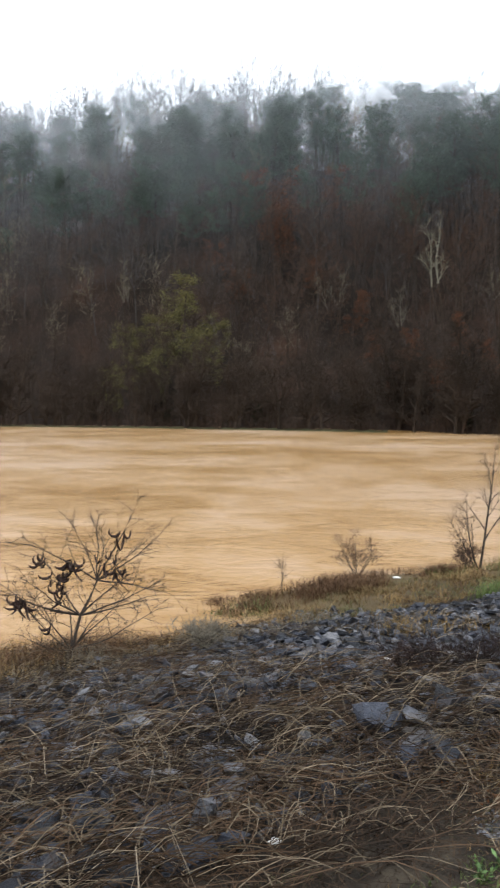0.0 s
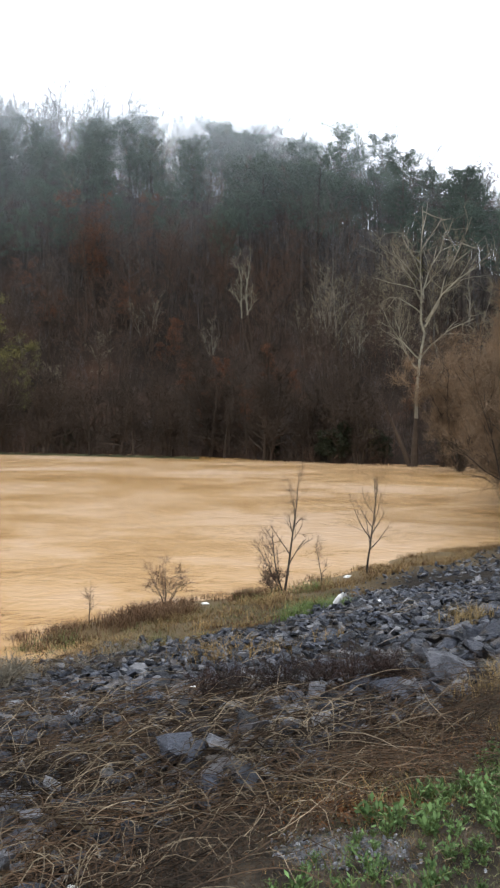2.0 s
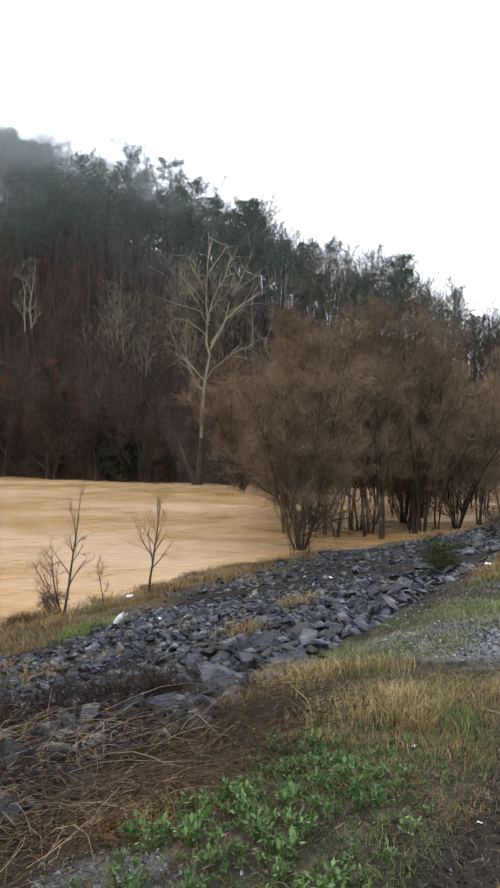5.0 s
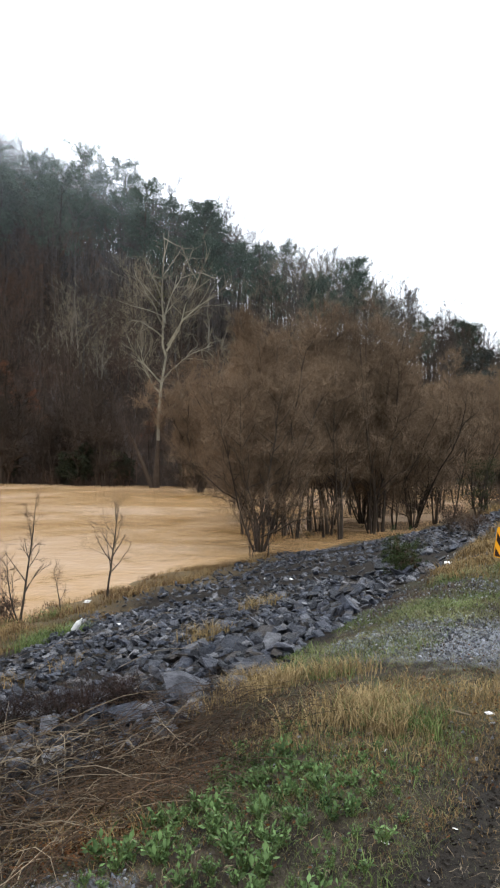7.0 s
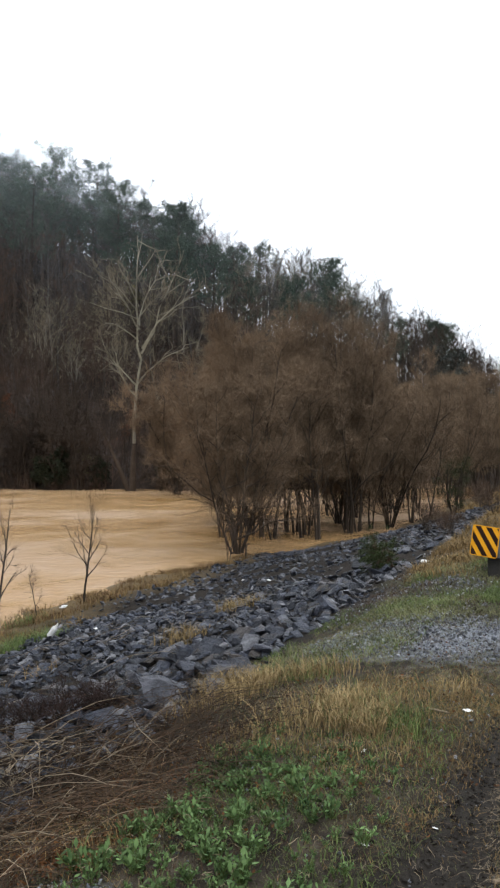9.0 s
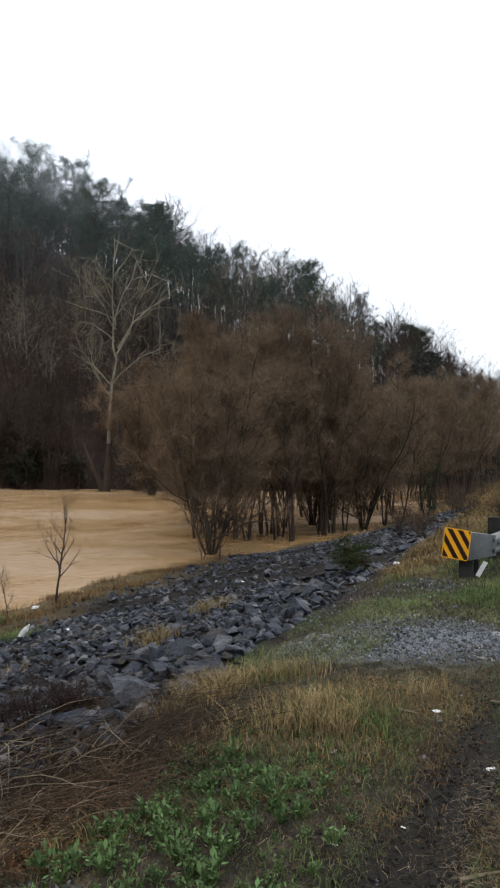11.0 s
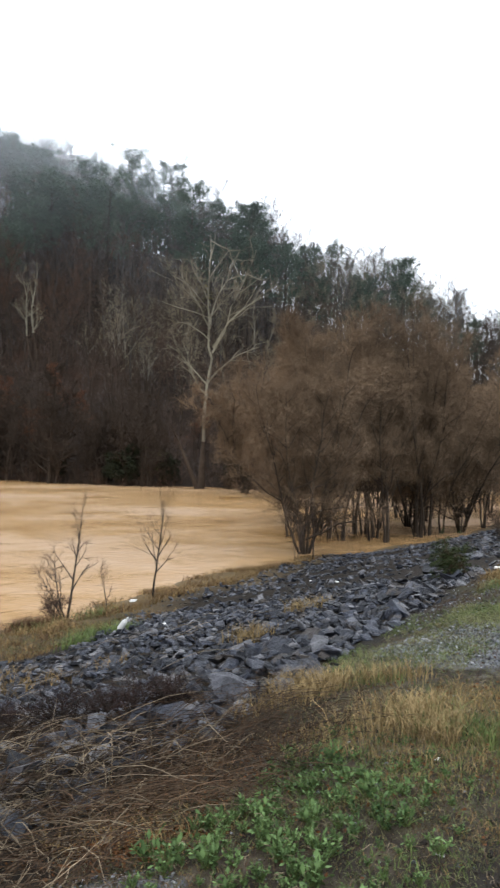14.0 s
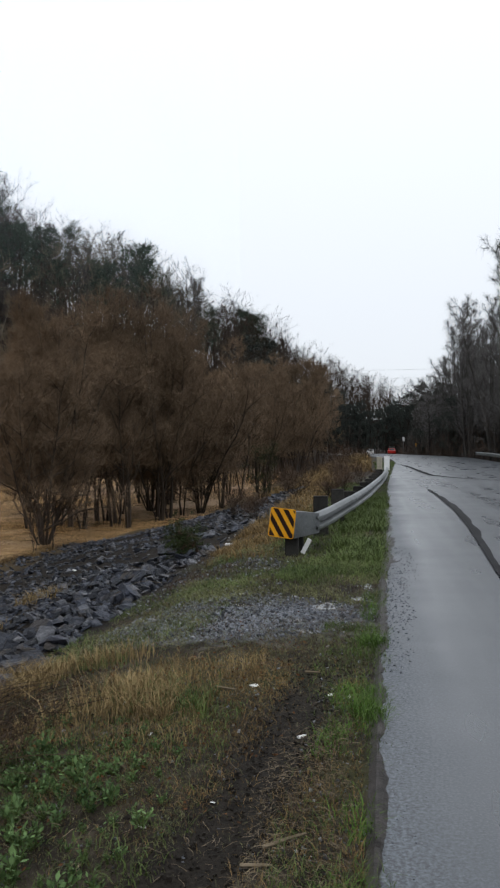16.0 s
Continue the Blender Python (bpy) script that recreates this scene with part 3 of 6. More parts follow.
def bare_tree(seed, H, r0, stems=1, bare=0.3, limbs=11, subs=5, twigs=8, spread=3.5, twig_len=1.2, twig_w=0.035, splay=0.12, rise=0.18, trunk_sides=6, steep=0.7, crook=1.0, fuzz=0.5):
    """A leafless tree: wood (stems, limbs, branches) and its fine twigs."""
    rng = np.random.default_rng(seed)
    thin = min(1.0, r0 * 8)
    wood, fine = Build(), Build()
    tp, td, tw = [], [], []
    for st in range(stems):
        az = rng.uniform(0, 6.28) if stems == 1 else st * 6.28 / stems + rng.uniform(-0.4, 0.4)
        lean = splay * rng.uniform(0.5, 1.3)
        way = unit([math.cos(az) * lean, math.sin(az) * lean, 1])
        base = np.array([math.cos(az), math.sin(az), 0]) * (0 if stems == 1 else r0 * 1.6)
        h = H * (1 if st == 0 else rng.uniform(0.72, 1.0))
        rs = r0 * (1 if st == 0 else rng.uniform(0.55, 0.95))
        P = bough(rng, base - way * min(0.3, 0.1 * H), way, h, 8, 0.06 * crook, 0.02)
        s = np.linspace(0, 1, len(P))
        R = rs * (1 - s) ** 0.8 + 0.012 * thin
        R[0] *= 1.35
        wood.tube(P, R, trunk_sides)
        for i in range(limbs):
            u = bare + (0.97 - bare) * (i + rng.uniform(0, 1)) / limbs
            p, t = along(P, u)
            a = i * 2.4 + rng.uniform(-0.5, 0.5)
            el = steep * rng.uniform(0.6, 1.3)
            w = unit([math.cos(a), math.sin(a), el])
            L = spread * (1.15 - 0.75 * (u - bare) / (1 - bare)) * rng.uniform(0.6, 1.15)
            Q = bough(rng, p, w, L, 4, 0.16 * crook, rise)
            rl = (rs * (1 - u) ** 0.8 + 0.012 * thin) * 0.62
            wood.tube(Q, rl * np.linspace(1, 0.25, 5) + 0.006 * thin, 4)
            for j in range(subs):
                v = 0.2 + 0.8 * (j + rng.uniform(0, 1)) / subs
                q, qd = along(Q, min(v, 0.99))
                S = bough(rng, q, qd + rng.normal(size=3) * 0.8 + [0, 0, 0.15], L * 0.58 * (1.2 - 0.6 * v), 2, 0.2, rise * 0.7)
                wood.tube(S, rl * 0.4 * np.array([1, 0.65, 0.3]) + 0.004 * thin, 3)
                for _ in range(twigs):
                    x, xd = along(S, rng.uniform(0.1, 0.99))
                    tp.append(x)
                    td.append(unit(xd * 0.7 + rng.normal(size=3) * fuzz + [0, 0, 0.25]) * twig_len * rng.uniform(0.45, 1.2))
    tw = twig_w * rng.uniform(0.6, 1.3, len(tp))
    fine.blades(tp, td, tw, 0, rng)
    # side shoots halfway along each twig
    tp, td = np.array(tp), np.array(td)
    fine.blades(tp + td * 0.4, td * 0.5 + rng.normal(size=td.shape) * twig_len * 0.28, tw * 0.7, 0, rng)
    return wood, fine


def clumps(b, rng, centres, n, size, length, width, slot=0, leafy=False):
    """Sprays of needles or leaves round each centre."""
    C = np.repeat(np.asarray(centres, float), n, 0)
    off = rng.normal(size=C.shape)
    off /= np.linalg.norm(off, axis=1)[:, None]
    P = C + off * size * rng.uniform(0.1, 1.0, (len(C), 1)) * [1, 1, 0.6]
    D = off + rng.normal(size=C.shape) * 0.6 + [0, 0, 0.25]
    D *= length * rng.uniform(0.5, 1.2, (len(C), 1)) / (np.linalg.norm(D, axis=1)[:, None] + 1e-9)
    (b.leaves if leafy else b.blades)(P, D, width * rng.uniform(0.6, 1.3, len(C)), slot, rng)


def pine_tree(seed, H, crown_from=0.5, R=2.6, dense=26):
    rng = np.random.default_rng(seed)
    wood, fine = Build(), Build()
    P = bough(rng, (0, 0, -0.4), (0.03, 0.02, 1), H, 8, 0.02, 0.02)
    wood.tube(P, 0.27 * (1 - np.linspace(0, 1, 9)) ** 0.7 + 0.03, 6)
    cs = []
    for i in range(30):
        k = (i + rng.uniform(0, 1)) / 30
        p, _ = along(P, min(crown_from + (1 - crown_from) * k, 0.995))
        a = i * 2.4 + rng.uniform(-0.5, 0.5)
        L = R * math.sqrt(max(0.06, 1 - ((k - 0.38) / 0.66) ** 2)) * rng.uniform(0.55, 1.15)
        Q = bough(rng, p, (math.cos(a), math.sin(a), 0.08 + 0.5 * k), L, 3, 0.12, 0.12)
        wood.tube(Q, np.array([0.06, 0.04, 0.025, 0.012]), 3)
        for v in (0.35, 0.6, 0.82, 1.0):
            cs.append(along(Q, min(v, 0.995))[0] + rng.normal(size=3) * 0.2)
    for i in range(8):
        p, _ = along(P, crown_from * rng.uniform(0.5, 1))
        a = rng.uniform(0, 6.28)
        wood.tube(bough(rng, p, (math.cos(a), math.sin(a), 0.05), rng.uniform(0.6, 1.8), 2, 0.15, 0), [0.035, 0.02, 0.01], 3)
    clumps(fine, rng, cs, dense, 0.95, 0.55, 0.11)
    return wood, fine


def leafy_tree(seed, H, R, r0=0.14, dense=30, leaf=0.28, bare=0.15, width=0.55, tips=150, clump=0.42):
    """A tree or shrub that keeps leaves: forked wood with loose leaf clumps out along the branches."""
    rng = np.random.default_rng(seed)
    wood, fine = bare_tree(seed, H, r0, 2, bare, 9, 4, 2, R, 0.6, 0.03, 0.15, 0.2)
    V = np.concatenate(fine.V).reshape(-1, 3, 3)[:, 2]
    cs = V[rng.permutation(len(V))[: min(tips, len(V))]]
    clumps(fine, rng, cs, dense, clump, leaf, leaf * width, 1, True)
    return wood, fine


def tree_thing(name, made, mats, label, category, group="", crown="crown", crown_label=""):
    """One tree: an empty at its foot with its trunk and crown."""
    root = new(name)
    tagged(root, label, category, group)
    part("trunk", made[0], [mats[0]], root)
    part(crown, made[1], mats[1:], root, crown_label)
    return root


def stand(x, y, size=1.0, turn=0.0, sink=0.0, tilt=(0, 0), floor=None):
    z = float(land(x, y)) if floor is None else max(float(land(x, y)), floor)
    return Matrix.Translation((x, y, z - sink)) @ pose(0, 0, 0, tilt[0], tilt[1], turn) @ Matrix.Scale(size, 4)


def put_copies(protos, spots):
    """Sets protos[0] etc. at the first spots and copies at the rest."""
    used = set()
    for k, m in spots:
        if k in used:
            c = copy_thing(protos[k], m)
            c.scale = m.to_scale()
        else:
            protos[k].matrix_basis = m
            used.add(k)


def at_bearing(b, s):
    """A place on the hill: bearing left of the road's line, share of the way from its foot to its ridge."""
    r = lerp(b, 1) + s * (lerp(b, 2) - lerp(b, 1))
    return -r * math.sin(radians(b)), r * math.cos(radians(b))


TR = random.Random(11)

def far_tree(seed, H):
    """A light leafless tree for the distance: trunk, rising limbs and a rounded crown of short branchlets."""
    rng = np.random.default_rng(seed)
    wood, fine = Build(), Build()
    P = bough(rng, (0, 0, -0.3), (rng.normal() * 0.06, rng.normal() * 0.06, 1), H, 5, 0.06, 0.03)
    wood.tube(P, 0.15 * (1 - np.linspace(0, 1, 6)) ** 0.8 + 0.02, 4)
    low = rng.uniform(0.28, 0.45)
    bp, bd = [], []
    for i in range(12):
        k = (i + rng.uniform(0, 1)) / 12
        p, _ = along(P, low + (0.97 - low) * k)
        a = i * 2.4 + rng.uniform(-0.5, 0.5)
        L = H * 0.25 * math.sqrt(max(0.08, 1 - ((k - 0.3) / 0.78) ** 2)) * rng.uniform(0.65, 1.2)
        Q = bough(rng, p, (math.cos(a), math.sin(a), rng.uniform(0.5, 1.2)), L, 2, 0.16, 0.2)
        wood.tube(Q, np.array([0.055, 0.036, 0.015]) * (1.25 - 0.6 * k), 3)
        for v in np.linspace(0.2, 0.98, 6):
            q, d = along(Q, v)
            bp.append(q)
            bd.append(unit(d * 0.6 + rng.normal(size=3) * 0.5 + [0, 0, 0.25]) * L * rng.uniform(0.25, 0.5))
    bp, bd = np.array(bp), np.array(bd)
    fine.blades(bp, bd, np.full(len(bp), 0.05), 0, rng)
    for k in range(8):
        way = bd * 0.25 + rng.normal(size=bd.shape) * 0.36 + [0, 0, 0.12]
        fine.blades(bp + bd * rng.uniform(0.1, 1.0, (len(bp), 1)), way, np.full(len(bp), 0.040), 0, rng)
    return wood, fine


# the far woods: many bare trees on the hill as one mass
def far_woods():
    rng = np.random.default_rng(21)
    protos = []
    for k in range(7):
        w, f = far_tree(100 + k, 15.5 + 1.1 * k)
        V, F, _ = w.arrays()
        V2, F2, _ = f.arrays()
        protos.append((np.concatenate([V, V2]), np.concatenate([F, F2 + len(V)]), np.concatenate([np.zeros(len(F), int), np.ones(len(F2), int)])))
    AV, AF, AI, n = [], [], [], 0
    count = 0
    while count < 1960:
        b, s = rng.uniform(-7, 79), rng.uniform(-0.05, 1.0)
        if count >= 950:
            s = rng.uniform(0.70, 1.02)
        crest = count >= 1330
        if crest:
            b, s = 5 + 75 * rng.uniform() ** 0.75, rng.uniform(0.93, 1.10)
        if count >= 1850:
            b, s, crest = rng.uniform(-6, 11), rng.uniform(-0.05, 1.0), False
        r = lerp(b, 1) + s * (lerp(b, 2) - lerp(b, 1))
        if rng.uniform(0, 260) > r:
            continue
        x, y = -r * math.sin(radians(b)), r * math.cos(radians(b))
        V, F, I = protos[rng.integers(0, 7)]
        k, a = rng.uniform(0.72, 1.08), rng.uniform(0, 6.28)
        if s < 0.2:
            k *= rng.uniform(0.55, 0.9)
        elif crest:
            k *= float(np.interp(b, [5, 20, 38, 50, 79], [0.58, 0.68, 0.94, 1.04, 1.06]))
        elif s > 0.88 and rng.uniform() < 0.5:
            k *= rng.uniform(0.3, 0.6)
        c, sn = math.cos(a) * k, math.sin(a) * k
        W = np.stack([V[:, 0] * c - V[:, 1] * sn + x, V[:, 0] * sn + V[:, 1] * c + y, V[:, 2] * k + float(land(x, y)) - 0.2], -1)
        grey = crest or rng.uniform() < 0.05 + 0.4 * s
        patch = noise.noise((x * 0.035, y * 0.035, 1.7)) + 0.14 * rng.normal()
        # low on the slope the shade among trees is put into darker twigs and bark
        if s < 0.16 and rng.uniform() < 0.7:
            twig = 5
        elif grey:
            twig = 3
        else:
            twig = 4 if patch > 0.24 else (6 if patch < -0.16 else 2)
        if b < 11:
            twig = 5 if rng.uniform() < 0.5 else 2
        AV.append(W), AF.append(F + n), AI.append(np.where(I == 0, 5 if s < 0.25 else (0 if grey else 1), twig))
        n += len(V)
        count += 1
    ob = new("far_woods", np_mesh("far_woods", np.concatenate(AV), np.concatenate(AF), [BARK_GREY, BARK_DARK, HILL_BROWN, TWIG_GREY, TWIG_RED, TWIG_DARK, HILL_TAN], np.concatenate(AI)))
    tagged(ob, "dense leafless brown winter woods on the hillside", "woods", kind="stuff")
    return ob


far_woods()


def undergrowth():
    """Saplings and brush between the trees on the hill and along the far roadside."""
    rng = np.random.default_rng(23)
    b = Build()
    n = 9500
    bb, s = rng.uniform(-7, 79, n), rng.uniform(-0.02, 1.05, n) ** 1.0
    r = lerp(bb, 1) + s * (lerp(bb, 2) - lerp(bb, 1))
    x, y = -r * np.sin(np.radians(bb)), r * np.cos(np.radians(bb))
    m = 900
    ry = rng.uniform(58, 125, m)
    rx = np.maximum(road_right(ry) + 1.2, 0.05 * ry) + rng.uniform(0, 1, m) ** 1.4 * 16
    fy = rng.uniform(78, 132, 500)
    fx = np.minimum(road_left(fy) - 1.5, 4) - rng.uniform(0, 1, 500) * 26
    m += 500
    rx, ry = np.concatenate([rx, fx]), np.concatenate([ry, fy])
    x, y = np.concatenate([x, rx]), np.concatenate([y, ry])
    # fuller along the ridge
    cb, cs = rng.uniform(2, 79, 2600), rng.uniform(0.9, 1.1, 2600)
    cr = lerp(cb, 1) + cs * (lerp(cb, 2) - lerp(cb, 1))
    x, y = np.concatenate([x, -cr * np.sin(np.radians(cb))]), np.concatenate([y, cr * np.cos(np.radians(cb))])
    # thickly along the flooded shore, in clusters
    db = rng.uniform(18, 80, 150)[:, None] + rng.normal(size=(150, 7)) * 0.35
    ds = np.where(db[:, :1] < 46.5, rng.uniform(-0.075, 0.02, (150, 1)), rng.uniform(-0.17, -0.13, (150, 1))) + rng.normal(size=(150, 7)) * 0.006
    clear = np.abs(db.ravel() - 30.6) > 1.7
    db, ds = db.ravel()[clear], ds.ravel()[clear]
    dr = lerp(db, 1) + ds * (lerp(db, 2) - lerp(db, 1))
    x, y = np.concatenate([x, -dr * np.sin(np.radians(db))]), np.concatenate([y, dr * np.cos(np.radians(db))])
    P0 = np.stack([x, y, np.maximum(land(x, y), WATER_Z - 0.1) - 0.1], -1)
    size = rng.uniform(1.2, 4.2, len(x)) * np.concatenate([np.ones(n), np.full(m, 0.75), np.full(2600, 1.5), np.full(len(db), 0.62)])
    tint = np.where(rng.uniform(size=len(x)) < 0.25, 1, np.where(rng.uniform(size=len(x)) < 0.2, 2, 0))
    # shore brush mostly gets the twig colour darkened for shade
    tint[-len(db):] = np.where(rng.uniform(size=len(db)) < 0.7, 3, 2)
    for slot in range(4):
        k = tint == slot
        for _ in range(3):
            D = rng.normal(size=(k.sum(), 3)) * 0.42 + [0, 0, 1]
            D *= (size[k] * rng.uniform(0.6, 1.1, k.sum()))[:, None]
            b.blades(P0[k], D, np.full(k.sum(), 0.045), slot, rng)
            for _ in range(5):
                f = rng.uniform(0.25, 0.95, (k.sum(), 1))
                b.blades(P0[k] + D * f, D * 0.15 + rng.normal(size=D.shape) * size[k][:, None] * 0.17, np.full(k.sum(), 0.045), slot, rng)
    tagged(part("undergrowth", b, [HILL_BROWN, TWIG_GREY, TWIG_RED, TWIG_DARK]), "bare brown brush and saplings under the trees", "undergrowth", kind="stuff")


undergrowth()

# pines on the upper slope
pines = [tree_thing("pine_tree", pine_tree(200 + k, 20.5 + k, 0.56 + 0.07 * (k % 2), 4.2 + 0.4 * k, 40), [BARK_DARK, NEEDLE], "tall dark green pine on the upper hillside", "pine tree", "pines on the hill") for k in range(4)]
spots = []
for i in range(230):
    b = TR.uniform(40, 79) if i >= 118 else TR.choice([TR.uniform(13, 46), TR.uniform(20, 40), TR.uniform(4, 40), TR.uniform(42, 78), TR.uniform(44, 76)])
    s = TR.uniform(0.48, 0.78) if b < 44 else (TR.uniform(0.40, 0.78) if i % 4 else TR.uniform(0.75, 0.9))
    x, y = at_bearing(b, s)
    spots.append((i % 4, stand(x, y, (TR.uniform(0.78, 1.15) if 27 < b < 52 else TR.uniform(0.62, 1.1)) * (0.84 if b < 33 and s > 0.66 else 1.0), TR.uniform(0, 360))))
for i in range(26):
    x, y = at_bearing(TR.uniform(8, 30), TR.uniform(0.75, 1.0))
    spots.append((i % 4, stand(x, y, TR.uniform(0.42, 0.64), TR.uniform(0, 360))))
# thinner towards the low end of the ridge
spots = [p for j, p in enumerate(spots) if j % 5 < (2 if j < 230 else 3) or (j % 5 < 4 and not 3 < math.degrees(math.atan2(-p[1].translation.x, p[1].translation.y)) < 27)]
put_copies(pines, spots)

# grey leafless crowns along the skyline
crests = [tree_thing("bare_tree", bare_tree(360 + k, 10 + k, 0.15, 1, 0.3, 12, 5, 11, 3.0, 0.9, 0.042, 0.1, 0.25), [BARK_GREY, TWIG_GREY], "leafless grey tree on the crest of the hill", "tree", "bare trees on the crest") for k in range(3)]
CR = random.Random(17)
spots = []
for i in range(120):
    b = 5 + 40 * (i + CR.uniform(0, 1)) / 120
    x, y = at_bearing(b, CR.uniform(0.9, 1.03))
    spots.append((i % 3, stand(x, y, CR.uniform(0.9, 1.7), CR.uniform(0, 360))))
put_copies(crests, spots)

# leaf-bearing trees on the hill
rust = [tree_thing("oak_tree", leafy_tree(300 + k, 9 + k, 2.8, leaf=0.2, dense=20, clump=0.6), [BARK_DARK, TWIG_RED, RUSTLEAF], "young oak with withered rust-red leaves on the hillside", "tree", "rusty oaks on the hill") for k in range(2)]
put_copies(rust, [(i % 2, stand(*at_bearing(b, s), k, 70 * i)) for i, (b, s, k) in enumerate([(54, 0.5, 1.8), (50, 0.55, 1.5), (52, 0.35, 0.9), (46, 0.08, 0.7), (43, 0.05, 0.8), (39, 0.1, 0.7), (59, 0.4, 1.0), (31, 0.12, 0.6), (45.6, 0.03, 0.8), (44.8, 0.10, 0.9), (54.5, 0.42, 1.7), (55.6, 0.5, 1.6), (47.5, 0.14, 0.8), (49, 0.22, 0.9), (57.5, 0.3, 1.0), (41, 0.16, 0.8)])])
yellow = tree_thing("evergreen_tree", leafy_tree(320, 10, 3.6, leaf=0.17, dense=20, tips=420, clump=0.6), [BARK_DARK, TWIG_BROWN, YELLOWLEAF], "yellow-green leafy tree at the foot of the hill", "tree", "yellow-green trees")
put_copies([yellow], [(0, stand(*at_bearing(b, s), k, 50 * i)) for i, (b, s, k) in enumerate([(62.0, 0.10, 1.95), (65.2, 0.07, 1.5), (59.8, 0.06, 1.4), (63.6, 0.02, 1.2), (66.6, 0.0, 1.0), (34.2, 0.0, 0.45), (31.0, 0.62, 0.8), (56.4, 0.74, 0.7)])])
cedars = [tree_thing("cedar_shrub", leafy_tree(330 + k, 3.4 + k, 1.5, 0.08, 34, 0.3, 0.05, 0.4), [BARK_DARK, TWIG_BROWN, DIMGREEN], "dark green cedar shrub at the flooded shore", "shrub", "green shrubs on the far shore") for k in range(2)]
put_copies(cedars, [(i % 2, stand(*at_bearing(b, s), k, 60 * i, floor=WATER_Z)) for i, (b, s, k) in enumerate([(36.8, -0.06, 1.15), (36.0, -0.05, 0.95), (33, 0.0, 0.9), (41, 0.0, 0.7), (28, 0.0, 0.8), (56, 0.0, 0.7), (63, 0.0, 0.7)])])

# trees along the flooded far shore, their silhouette shade put into near-black bark and twigs
shore = [tree_thing("bare_tree", bare_tree(340 + k, 10 + k, 0.15 + 0.05 * k, 1 + k % 2, 0.13, 15, 5, 13, 3.6, 0.9, 0.04, 0.12, 0.08, 6, 0.5, 1.4, 0.8), [TWIG_DARK, TWIG_DARK], "leafless tree standing at the flooded far shore, shade put into its dark colour", "tree", "bare trees on the far shore") for k in range(4)]
spots = []
for i in range(104):
    b = 15 + 64 * (i + TR.uniform(0, 1)) / 104
    b = b + 1.1 * math.sin(b * 1.9) + TR.gauss(0, 0.5)
    x, y = at_bearing(b, TR.uniform(-0.07, 0.03) if b < 47 else TR.choice([TR.uniform(-0.165, -0.15), TR.uniform(-0.10, 0.02)]))
    if 28.6 < b < 33.4:
        continue
    spots.append((i % 4, stand(x, y, TR.uniform(0.7, 1.15), TR.uniform(0, 360), floor=WATER_Z - 0.3)))
put_copies(shore, spots)


# low drowned bank with the front row of trees, flooded ground behind it
b = Build()
bs = np.linspace(46.5, 82, 120)
R = lerp(bs, 1) - 0.157 * (lerp(bs, 2) - lerp(bs, 1))
ring = []
for off, z in ((-2.6, -0.25), (-1.2, 0.16), (0.5, 0.22), (1.6, -0.25)):
    rr = R + off + 0.5 * np.sin(bs * 3.1) * (off < 0)
    ring.append(np.stack([-rr * np.sin(np.radians(bs)), rr * np.cos(np.radians(bs)), np.full_like(bs, WATER_Z + z) + 0.06 * np.sin(bs * 5.3)], -1))
V = np.stack(ring, 1).reshape(-1, 3)
i, j = np.meshgrid(np.arange(len(bs) - 1), np.arange(3), indexing="ij")
pp = (i * 4 + j).ravel()
b.add(V, np.concatenate([np.stack([pp, pp + 1, pp + 5], -1), np.stack([pp, pp + 5, pp + 4], -1)]))
tagged(part("far_bank", b, [BANKGRASS], smooth=True), "narrow olive bank rising out of the flood", "bank", kind="structure")


